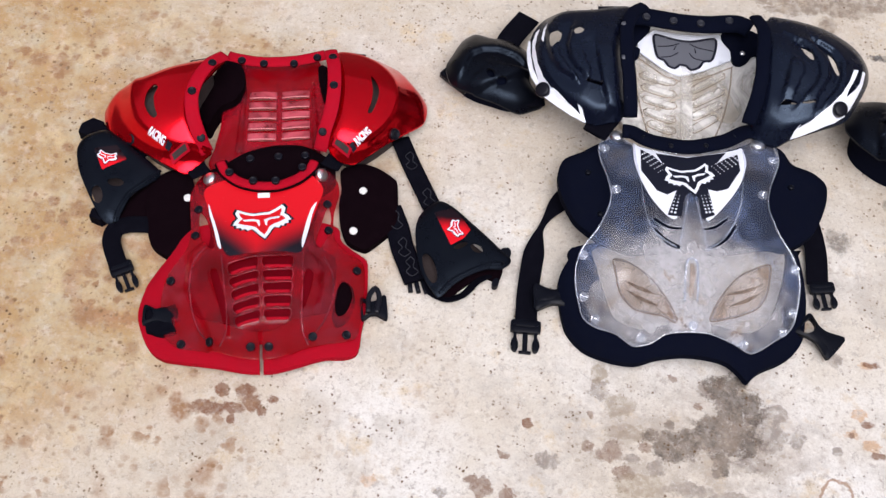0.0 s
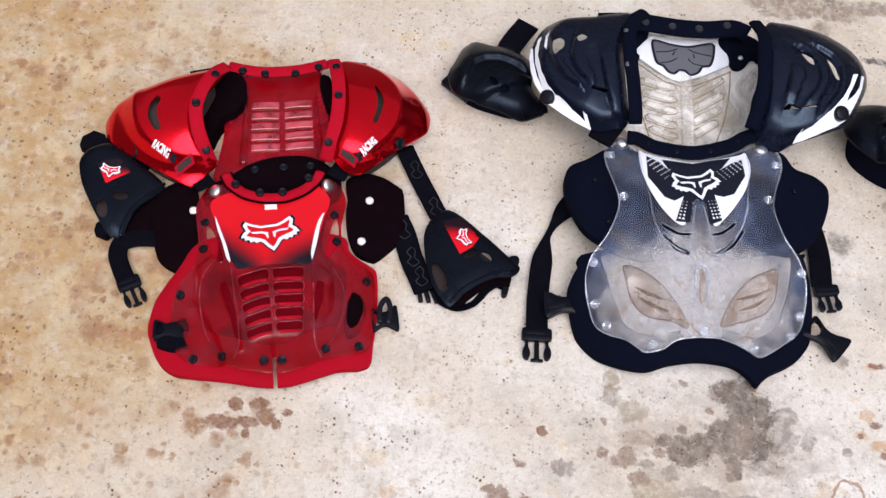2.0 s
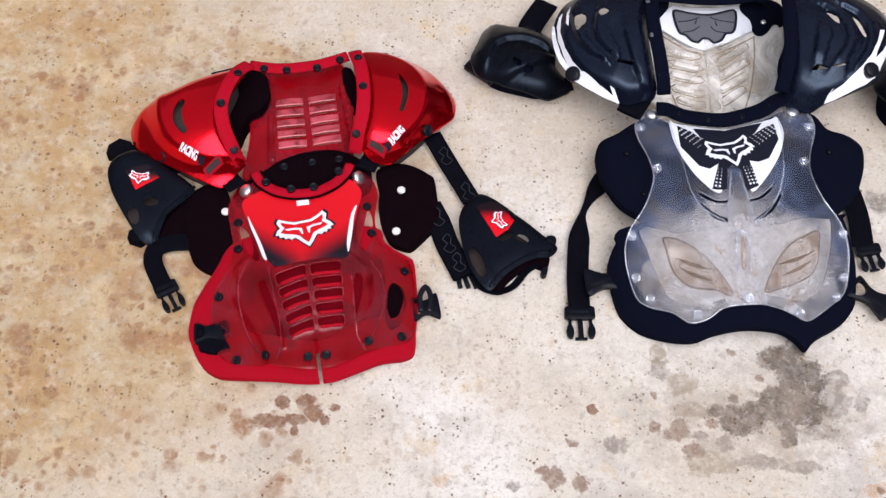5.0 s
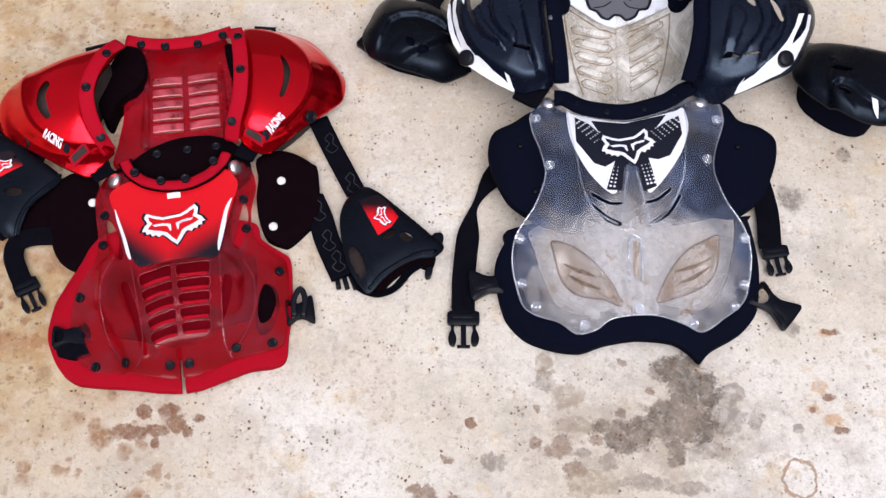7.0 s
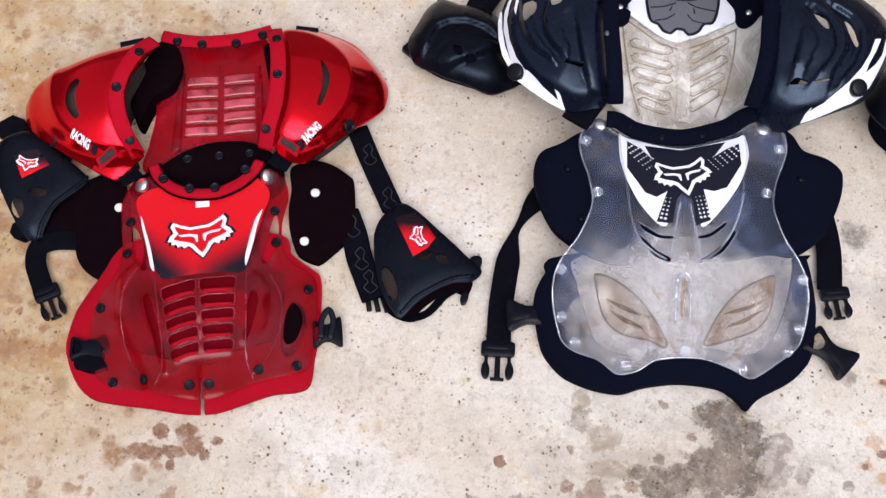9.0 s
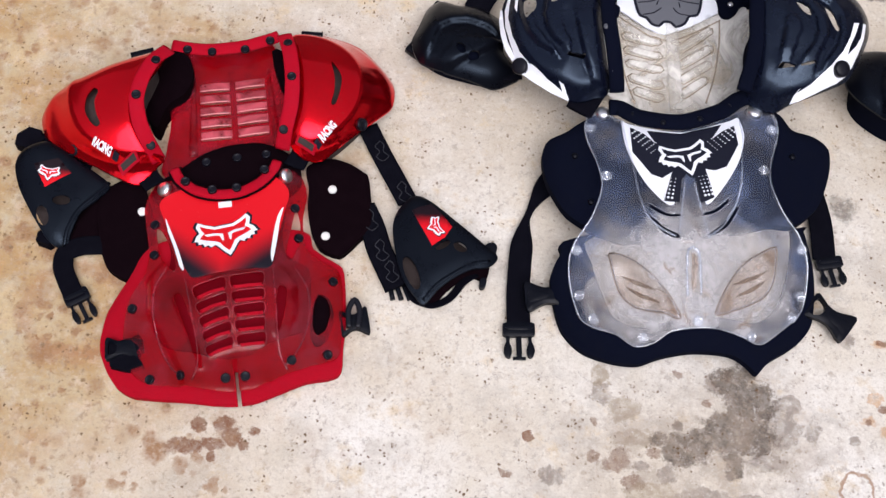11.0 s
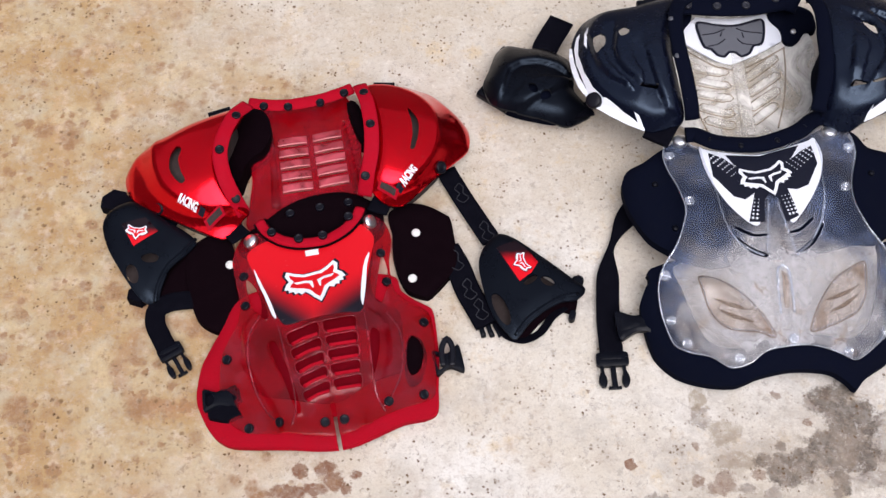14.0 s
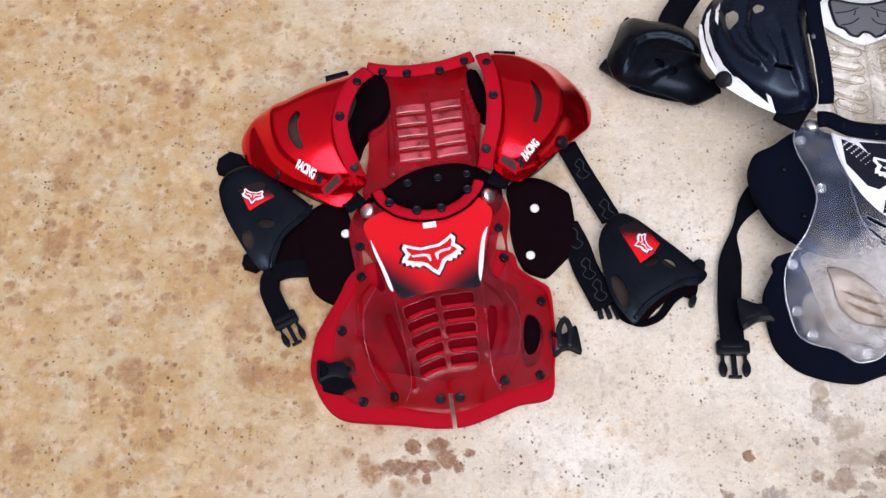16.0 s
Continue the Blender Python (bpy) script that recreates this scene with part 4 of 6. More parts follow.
    part("front_collar", ribbon([(-0.29, 0.971, 0.066), (-0.28, 0.954, 0.068), (-0.258, 0.937, 0.072), (-0.231, 0.93, 0.074), (-0.198, 0.934, 0.073), (-0.171, 0.952, 0.068), (-0.154, 0.975, 0.063), (-0.149, 0.989, 0.061)], 0.0145, 0.007, 1.0, spacing=0.004, wave=0.22), RED_CLOTH, red, "red padded collar trim")
    studs("snap", SNAP, BLACK_SNAP, red, [(-0.315, 0.901, 0.042), (-0.311, 0.851, 0.051), (-0.123, 0.932, 0.036), (-0.116, 0.884, 0.04), (-0.202, 0.669, 0.07), (-0.177, 0.672, 0.069), (-0.119, 0.703, 0.047), (-0.072, 0.718, 0.029), (-0.067, 0.824, 0.03)], z_red_chest)
    studs("snap", SNAP, BLACK_SNAP, red, [(-0.335, 0.774, 0.047), (-0.305, 0.678, 0.039), (-0.263, 0.677, 0.057)], z_red_chest)
    studs("snap", SNAP, BLACK_SNAP, red, [(-0.272, 0.948, 0.081), (-0.234, 0.934, 0.085), (-0.201, 0.938, 0.084), (-0.165, 0.970, 0.077)])
    studs("screw", SCREW, STEEL, red, [(-0.304, 0.947, 0.058), (-0.136, 0.973, 0.053)], z_red_chest, "polished steel screw")
    for path in ([(-0.344, 0.989, 0.043), (-0.33, 0.971, 0.048), (-0.316, 0.952, 0.057)], [(-0.11, 1.027, 0.041), (-0.118, 1.007, 0.047), (-0.126, 0.986, 0.053)]):
        strap = part("shoulder_strap", ribbon(path, 0.030, 0.004), WEBBING, red, "black shoulder webbing")
        (x0, y0, z0), (x1, y1, z1) = path[0], path[1]
        part("slider", ribbon([(x0, y0, z0 + 0.002), ((x0 + x1) / 2, (y0 + y1) / 2, z1 + 0.003)], 0.036, 0.007), BUCKLE_GREY, strap)


def build_red_back():
    corners = [(-0.272, 1.146), (-0.178, 1.158), (-0.263, 1.046), (-0.165, 1.058)]
    slots = []
    for row in range(5):
        for lo, hi in ((0.0, 0.45), (0.55, 1.0)):
            v = row * 0.2 + 0.12
            slots.append([tuple(across(corners, lo, v)), tuple(across(corners, hi, v)), tuple(across(corners, hi, v + 0.045)), tuple(across(corners, lo, v + 0.045))])
    back = part("back_plate", shell([(-0.297, 1.203), (-0.255, 1.205), (-0.21, 1.213), (-0.173, 1.222), (-0.15, 1.169), (-0.147, 1.113), (-0.149, 1.058), (-0.148, 1.004), (-0.227, 0.991), (-0.311, 0.99), (-0.312, 1.03), (-0.309, 1.068), (-0.311, 1.098), (-0.318, 1.117), (-0.305, 1.137), (-0.295, 1.163)], z_red_back, 0.003, slots, grid=0.006, drop=0.001), RED_TINT_PALE, red, "translucent red back plate with louvres")
    for s in slots:
        (x0, y0), (x1, y1) = s[0], s[1]
        mid = ((x0 + x1) / 2, (y0 + y1) / 2)
        path = [(x0, y0 + 0.003, z_red_back(x0, y0)), (mid[0], mid[1] + 0.003, z_red_back(*mid) + 0.002), (x1, y1 + 0.003, z_red_back(x1, y1))]
        piece = part("louvre", ribbon(path, 0.012, 0.0035, spacing=0.005, tilt=-18), RED_LOUVRE, back)
        # Pale strip paints the bright highlight along the louvre's lower edge.
        part("edge_highlight", ribbon([(x, y - 0.0062, z + 0.0024) for x, y, z in path], 0.0020, 0.0018, 1.0, spacing=0.005), PINK_HIGHLIGHT, piece)
    for u in (-0.09, 1.07):
        p, q = across(corners, u, -0.1), across(corners, u - 0.03 if u < 0 else u + 0.03, 1.2)
        part("fold", ribbon([(p.x, p.y, 0.012), (q.x, q.y, 0.012)], 0.014, 0.010, 1.0, taper=lambda t: 0.35 + 0.65 * t), RED_TINT, back)
    part("back_foam", shell([(-0.323, 0.95), (-0.316, 0.976), (-0.292, 0.994), (-0.26, 1.02), (-0.223, 1.036), (-0.179, 1.041), (-0.147, 1.031), (-0.122, 1.01), (-0.119, 0.979), (-0.159, 0.949), (-0.245, 0.942)], 0.034, 0.02, grid=0.009, drop=0.008, fall=0.016), MAROON_FOAM, red, "black foam back lining")
    part("back_collar", ribbon([(-0.312, 1.194, 0.034), (-0.29, 1.19, 0.034), (-0.255, 1.188, 0.034), (-0.207, 1.195, 0.034), (-0.171, 1.207, 0.034), (-0.157, 1.213, 0.034)], 0.019, 0.012, 1.0, wave=0.08), RED_CLOTH, red, "red padded neck trim")
    studs("snap", SNAP, BLACK_SNAP, red, [(-0.289, 1.183, 0.047), (-0.253, 1.18, 0.047), (-0.205, 1.185, 0.047), (-0.169, 1.201, 0.047)])
    studs("snap", SNAP, BLACK_SNAP, red, [(-0.251, 1.002, 0.038), (-0.208, 1.01, 0.038), (-0.167, 1.016, 0.038)])
    for pts in ([(-0.315, 1.184), (-0.294, 1.181), (-0.282, 1.165), (-0.279, 1.135), (-0.291, 1.11), (-0.307, 1.098), (-0.317, 1.081), (-0.324, 1.057), (-0.334, 1.064), (-0.344, 1.09), (-0.34, 1.123), (-0.329, 1.158)], [(-0.166, 1.187), (-0.151, 1.188), (-0.136, 1.147), (-0.135, 1.119), (-0.147, 1.124), (-0.156, 1.145)]):
        part("shoulder_lining", shell(pts, 0.05, 0.048, grid=0.009, drop=0.01, fall=0.012), MAROON_FOAM, red, "black shoulder lining")
    for pts in ([(-0.345, 0.985), (-0.375, 0.982), (-0.399, 0.961), (-0.401, 0.933), (-0.392, 0.879), (-0.379, 0.848), (-0.349, 0.831), (-0.32, 0.846), (-0.316, 0.886), (-0.329, 0.945)], [(-0.11, 1.009), (-0.079, 1.023), (-0.052, 1.017), (-0.027, 1.001), (-0.02, 0.99), (-0.014, 0.925), (-0.019, 0.911), (-0.053, 0.874), (-0.065, 0.871), (-0.088, 0.882), (-0.101, 0.91), (-0.107, 0.945), (-0.106, 0.976)]):
        part("side_pad", shell(pts, 0.02, 0.018, grid=0.01, drop=0.005, fall=0.012), MAROON_FOAM, red, "black foam side pad")
    studs("snap", DISC, WHITE_SNAP, red, [(-0.072, 0.97, 0.021), (-0.08, 0.897, 0.021), (-0.338, 0.932, 0.021)], None, "white snap")


def build_red_shoulders():
    for outline, height, slot, band, snaps, loop, pin, tab in (
        ([(-0.308, 1.162), (-0.346, 1.144), (-0.388, 1.126), (-0.431, 1.108), (-0.477, 1.108), (-0.495, 1.085), (-0.485, 1.05), (-0.455, 1.018), (-0.411, 0.987), (-0.369, 0.966), (-0.343, 0.959), (-0.325, 0.97), (-0.305, 0.986), (-0.313, 0.994), (-0.328, 1.016), (-0.336, 1.048), (-0.333, 1.088), (-0.318, 1.123)], z_red_cup_l, [(-0.404, 1.08), (-0.413, 1.067), (-0.414, 1.047), (-0.406, 1.031), (-0.396, 1.022), (-0.391, 1.027), (-0.397, 1.04), (-0.401, 1.059), (-0.397, 1.074)], [(-0.304, 1.14, 0.111), (-0.321, 1.117, 0.121), (-0.334, 1.084, 0.125), (-0.34, 1.053, 0.121), (-0.335, 1.024, 0.111), (-0.324, 1, 0.097), (-0.313, 0.986, 0.07)], [(-0.318, 1.115, 0.126), (-0.34, 1.058, 0.128), (-0.32, 0.995, 0.097)], [(-0.351, 0.975)], [(-0.435, 1.01, 0.054)], [(-0.376, 1.189), (-0.343, 1.199)]),
        ([(-0.15, 1.22), (-0.119, 1.24), (-0.079, 1.233), (-0.038, 1.216), (-0.004, 1.181), (0.015, 1.148), (0.013, 1.107), (-0.008, 1.073), (-0.035, 1.041), (-0.061, 1.015), (-0.087, 0.995), (-0.111, 0.994), (-0.129, 1.005), (-0.134, 1.025), (-0.128, 1.063), (-0.129, 1.108), (-0.137, 1.151)], z_red_cup_r, [(-0.075, 1.13), (-0.064, 1.116), (-0.06, 1.102), (-0.062, 1.083), (-0.068, 1.063), (-0.074, 1.063), (-0.07, 1.083), (-0.07, 1.104)], [(-0.143, 1.172, 0.102), (-0.133, 1.134, 0.115), (-0.128, 1.092, 0.117), (-0.129, 1.055, 0.11), (-0.136, 1.025, 0.096), (-0.141, 1.005, 0.073)], [(-0.137, 1.154, 0.114), (-0.129, 1.094, 0.122), (-0.139, 1.022, 0.099)], [(-0.108, 1.004)], [(-0.031, 1.048, 0.069)], [(-0.125, 1.232), (-0.093, 1.23)]),
    ):
        cup = part("shoulder_cup", shell(outline, height, 0.004, [slot], grid=0.0042, drop=0.012, fall=0.022), RED_CANDY, red, "glossy candy red shoulder cup")
        # Dark fill added inside the cup: shaded ground put into its colour.
        part("cup_wall", shell(inset(outline, 0.74), lifted(height, -0.020), 0.12, grid=0.012, drop=0.006, fall=0.02), SHADE_AND_SLOT_BROWN, cup, "dark brown fill standing in for shaded ground under the cup")
        part("shoulder_band", ribbon(band, 0.0215, 0.0045, 1.0, spacing=0.005), RED_CLOTH, red, "red padded shoulder band")
        studs("snap", SNAP, BLACK_SNAP, red, snaps, height)
        studs("pin", PIN, BLACK_SNAP, red, pin, height, "black round pivot pin")
        (x, y), = loop
        rise = 0.0065 if x < -0.23 else -0.0045
        frame_bar = bar((x - 0.013, y - rise * 1.2), (x + 0.013, y + rise * 1.2), 0.012, height, 0.002, red, RED_CLOTH, "strap_bracket")
        bar((x - 0.010, y - rise * 0.9), (x + 0.010, y + rise * 0.9), 0.007, height, 0.0035, frame_bar, SHADE_AND_SLOT_BROWN, "strap_slot")
        (x0, y0), (x1, y1) = tab
        part("tab", ribbon([(x0, y0, 0.012), (x1, y1, 0.012)], 0.010, 0.010), BUCKLE_GREY, red)
    a, b = (tuple(Vector([(-0.402, 1.004), (-0.37, 0.983)][0]).lerp(Vector([(-0.402, 1.004), (-0.37, 0.983)][1]), k)) for k in (0.06, 0.86))
    lettering("RACING", a, b, z_red_cup_l, 0.0145, red, WHITE_PRINT)
    c, d = (tuple(Vector([(-0.09, 1.008), (-0.066, 1.037)][0]).lerp(Vector([(-0.09, 1.008), (-0.066, 1.037)][1]), k)) for k in (0.10, 0.90))
    lettering("RACING", c, d, z_red_cup_r, 0.0145, red, WHITE_PRINT)
    a, b, c, d = (Vector(p) for p in (a, b, c, d))
    bar(b + (b - a) * 0.10, b + (b - a) * 0.36, 0.009, z_red_cup_l, 0.0016, red, BLACK_PRINT)
    bar(c - (d - c) * 0.34, c - (d - c) * 0.08, 0.009, z_red_cup_r, 0.0016, red, BLACK_PRINT)


def grooved(height, lines, deep=0.0070, crisp=0.0045):
    """A shell with moulded ledges that run out on both sides."""
    segments = [(Vector(p), Vector(q)) for line in lines for p, q in zip(line, line[1:])]

    def z(x, y):
        at, d, hand = Vector((x, y)), 1.0, 0.0
        for p, q in segments:
            e = q - p
            k = min(1.0, max(0.0, (at - p).dot(e) / e.length_squared))
            gap = (p + e * k - at).length
            if gap < d:
                d, hand = gap, math.copysign(gap, e.x * (y - p.y) - e.y * (x - p.x))
        return height(x, y) + deep * (step01(hand, -crisp, crisp) - 0.5) * bell(d, 0.022) - 0.0016 * bell(d, 0.004)
    return z


def arm_cup(name, outline, height, holes, patch, logo, turn, parent, label, drop=0.010, patch_print=None):
    body = part(name, shell(outline, height, 0.004, holes, grid=0.004, drop=drop, fall=0.016 + drop * 0.4), BLACK_SATIN, parent, label)
    # Dark fills added below, in place of the shade under the shell.
    if patch:
        part("cup_shade_fill", shell(inset(outline, 0.86), 0.005, 0.004, grid=0.012, drop=0.001), SHADE_AND_SLOT_BROWN, body, "dark brown fill standing in for shaded ground under the cup")
    else:
        part("cup_shade_fill", shell(inset(outline, 0.70), lifted(height, -0.014), 0.10, grid=0.012, drop=0.02, fall=0.03), BLACK_FOAM, body, "black fill standing in for shade under the guard")
    if patch:
        mark = part("red_patch", shell(patch, lifted(height, 0.0014), 0.0012, grid=0.005, drop=0.0, sharp=True), patch_print, body, "red printed patch")
        emblem(logo[0], logo[1], turn, 0.030, height, 0.0024, body, RED_PRINT)
    return body


def weave(pts, places, strap, lift):
    """Open outlines woven into an elastic strap."""
    for i, k in places:
        p, q = Vector(pts[i]), Vector(pts[i + 1])
        c = p.lerp(q, k)
        d = (q - p).normalized()
        side = Vector((d.y, -d.x, 0))
        zig = [c - d * 0.016 - side * 0.006, c - d * 0.010 + side * 0.004, c + side * 0.001, c + d * 0.006 + side * 0.009, c + d * 0.016 + side * 0.003, c + d * 0.012 - side * 0.008, c + d * 0.002 - side * 0.004, c - d * 0.008 - side * 0.009, c - d * 0.016 - side * 0.006]
        part("woven_outline", ribbon([(v.x, v.y, v.z + lift) for v in zig], 0.0013, 0.0008, spacing=0.003), WOVEN_GREY, strap)


def build_red_arms():
    hr, hl = [(0.083, 0.867), (0.107, 0.866), (0.04, 0.831)], [(-0.445, 0.933), (-0.47, 0.913)]
    right = arm_cup("arm_cup", [(0.023, 0.932), (0.045, 0.953), (0.065, 0.944), (0.101, 0.911), (0.139, 0.882), (0.162, 0.867), (0.148, 0.849), (0.125, 0.842), (0.101, 0.829), (0.079, 0.813), (0.058, 0.793), (0.046, 0.802), (0.03, 0.824), (0.019, 0.859), (0.014, 0.903)], z_red_arm_r, [ellipse(*hr[0], 0.012, 0.005, 0.6), ellipse(*hr[1], 0.010, 0.007, -0.4), ellipse(*hr[2], 0.024, 0.008, -1.15)], [(0.04, 0.921), (0.053, 0.926), (0.067, 0.93), (0.082, 0.914), (0.096, 0.894), (0.086, 0.878), (0.068, 0.865), (0.054, 0.892)], (0.072, 0.893), -1.25, red, "black plastic arm cup with red patch", patch_print=RED_PATCH)
    left = arm_cup("arm_cup", [(-0.506, 1.014), (-0.478, 1.027), (-0.456, 1.016), (-0.425, 0.995), (-0.387, 0.972), (-0.399, 0.949), (-0.421, 0.925), (-0.433, 0.898), (-0.441, 0.878), (-0.461, 0.884), (-0.483, 0.913), (-0.505, 0.952), (-0.515, 0.989)], z_red_arm_l, [ellipse(*hl[0], 0.012, 0.007, 0.1), ellipse(*hl[1], 0.013, 0.008, -1.1)], [(-0.485, 0.982), (-0.452, 0.992), (-0.434, 0.971), (-0.467, 0.948)], (-0.463, 0.968), -0.1, red, "black plastic arm cup with red patch", patch_print=RED_PATCH_HIGH)
    strap = part("arm_strap", ribbon([(-0.023, 1.077, 0.012), (-0.002, 1.031, 0.012), (0.017, 0.993, 0.012), (0.036, 0.955, 0.012)], 0.030, 0.004, spacing=0.008), WEBBING, red, "black elastic arm strap with woven outlines")
    weave([(-0.023, 1.077, 0.012), (-0.002, 1.031, 0.012), (0.017, 0.993, 0.012), (0.036, 0.955, 0.012)], ((0, 0.9), (2, 0.6)), strap, 0.0042)
    part("arm_strap", ribbon([(-0.419, 1.002, 0.012), (-0.458, 1.02, 0.012), (-0.489, 1.041, 0.012), (-0.508, 1.048, 0.012)], 0.030, 0.005), WEBBING, red, "black elastic arm strap")
    for cup, rim, mouth in ((right, [(0.057, 0.795, 0.034), (0.075, 0.814, 0.043), (0.101, 0.831, 0.046), (0.125, 0.845, 0.043), (0.149, 0.853, 0.034)], [(0.057, 0.807), (0.08, 0.834), (0.105, 0.852), (0.132, 0.862), (0.151, 0.86), (0.144, 0.838), (0.119, 0.844), (0.091, 0.822), (0.072, 0.803)]), (left, [(-0.441, 0.879, 0.018), (-0.436, 0.898, 0.031), (-0.423, 0.923, 0.038), (-0.403, 0.946, 0.036), (-0.386, 0.97, 0.029)], [(-0.445, 0.88), (-0.44, 0.913), (-0.422, 0.943), (-0.393, 0.979), (-0.369, 0.969), (-0.396, 0.934), (-0.394, 0.895), (-0.419, 0.889)])):
        part("cup_rim", ribbon(rim, 0.005, 0.005, 1.0), BLACK_SATIN, cup)
        # dark sheet fills the mouth below the rim
        part("mouth_backing", shell(mouth, 0.012, 0.011, grid=0.008, drop=0.006, fall=0.01), MAROON_FOAM, cup)
    part("cup_strap", ribbon([(0.035, 0.829, 0.006), (0.045, 0.808, 0.006), (0.069, 0.799, 0.006), (0.094, 0.809, 0.006), (0.114, 0.834, 0.006), (0.133, 0.847, 0.006)], 0.014, 0.003, tilt=30), WEBBING, right)
    for (x, y, z), s in zip([(0.152, 0.878, 0.02), (0.141, 0.831, 0.02)], (0.013, 0.007)):
        part("clip", plate([(x + a * s, y + b * s) for a, b in ((-0.6, -1.0), (0.3, -0.9), (0.8, 0.5), (0.5, 1.1), (-0.3, 1.0), (-0.8, 0.0))], 0.010, z - 0.014), BUCKLE_GREY, right)
    for (x, y, z), s in zip([(-0.508, 1.048, 0.012), (-0.465, 0.895, 0.012)], (0.020, 0.016)):
        part("clip", plate([(x + a * s, y + b * s) for a, b in ((-1, -0.5), (0.1, -0.9), (1.1, -0.1), (0.8, 0.6), (-0.1, 0.9), (-0.9, 0.3))], 0.020, z - 0.010, sharp=True), WEBBING, left)
    low = part("waist_strap", ribbon([(-0.028, 0.947, 0.008), (-0.014, 0.915, 0.008), (-0.004, 0.881, 0.008), (0.009, 0.851, 0.008), (0.021, 0.824, 0.008)], 0.036, 0.008, wave=0.12), WEBBING, red, "folded black elastic waist strap")
    weave([(-0.028, 0.947, 0.008), (-0.014, 0.915, 0.008), (-0.004, 0.881, 0.008), (0.009, 0.851, 0.008), (0.021, 0.824, 0.008)], ((0, 0.7), (2, 0.1), (3, 0.2)), low, 0.0088)
    (x, y, z) = [(-0.028, 0.947, 0.008), (-0.014, 0.915, 0.008), (-0.004, 0.881, 0.008), (0.009, 0.851, 0.008), (0.021, 0.824, 0.008)][-1]
    for k in (-1, 0, 1):
        part("prong", ribbon([(x + k * 0.010, y + 0.004, 0.003), (x + k * 0.012 + 0.006, y - 0.016, 0.003)], 0.007, 0.007), BUCKLE_GREY, low)
    part("waist_strap", ribbon([(-0.387, 0.884, 0.01), (-0.418, 0.882, 0.01), (-0.439, 0.872, 0.01), (-0.441, 0.85, 0.01), (-0.43, 0.824, 0.01), (-0.418, 0.802, 0.01)], 0.028, 0.006), WEBBING, red, "black elastic waist strap")
    a, b = [(-0.42, 0.81), (-0.4, 0.773)]
    fork_buckle(a, b, 0.006, red, 0.036)
    a, b = [(-0.366, 0.723, 0.02), (-0.322, 0.726, 0.032)]
    clip = part("side_clip", shell([(-0.368, 0.733), (-0.341, 0.738), (-0.319, 0.735), (-0.316, 0.72), (-0.326, 0.717), (-0.315, 0.699), (-0.336, 0.695), (-0.361, 0.702)], lifted(z_red_pad, 0.014), 0.012, grid=0.005, drop=0.002, sharp=True), WEBBING, red, "black webbing clip on the skirt")
    socket_buckle(b[:2], a[:2], a[2] + 0.006, red, 0.034)
    a, b = [(-0.055, 0.766, 0.02), (-0.018, 0.772, 0.02)]
    socket_buckle(b[:2], a[:2], 0.014, red, 0.040)
    m = Vector(a[:2]).lerp(Vector(b[:2]), 0.45)
    ring = [(m.x - 0.006, m.y - 0.012, 0.028), (m.x - 0.007, m.y + 0.012, 0.030), (m.x + 0.001, m.y + 0.026, 0.032), (m.x + 0.008, m.y + 0.012, 0.030), (m.x + 0.006, m.y - 0.012, 0.028)]
    part("ladder_loop", ribbon(ring, 0.008, 0.008, 1.0, spacing=0.004), BLACK_SNAP, red, "black plastic strap loop")


# the red protector's heights are refitted along camera rays
VIEW_FITS.append(lowered_for_view)
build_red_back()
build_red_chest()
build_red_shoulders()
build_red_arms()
VIEW_FITS.append(as_is)

# ---- black and clear chest protector ----
black = thing("chest_protector", 0.42, 0.95, "clear polycarbonate and black motocross chest protector on concrete", "chest protector", "chest protectors on the slab")


def z_clear_relief(x, y):
    """The clear plate with its moulded leaves, stem and slot."""
    z = z_clear(x, y)
    s = x - 0.414
    z += 0.006 * bell(s, 0.016) * step01(y, 0.85, 0.87) * step01(0.99 - y, 0.0, 0.08)
    for side in (-1, 1):
        u, v = s - side * 0.072, y - 0.790
        a = (u * 0.62 + side * v * 0.78) / 0.062
        b = (-side * u * 0.78 + v * 0.62) / 0.030
        r = a * a + b * b
        z += 0.007 * step01(1.25 - r, 0.0, 0.5) - 0.004 * step01(0.55 - r, 0.0, 0.4)
    d = math.hypot(s, max(0.0, abs(y - 0.795) - 0.026))
    z += 0.004 * step01(0.013 - d, 0.0, 0.004) - 0.006 * step01(0.008 - d, 0.0, 0.003)
    return z


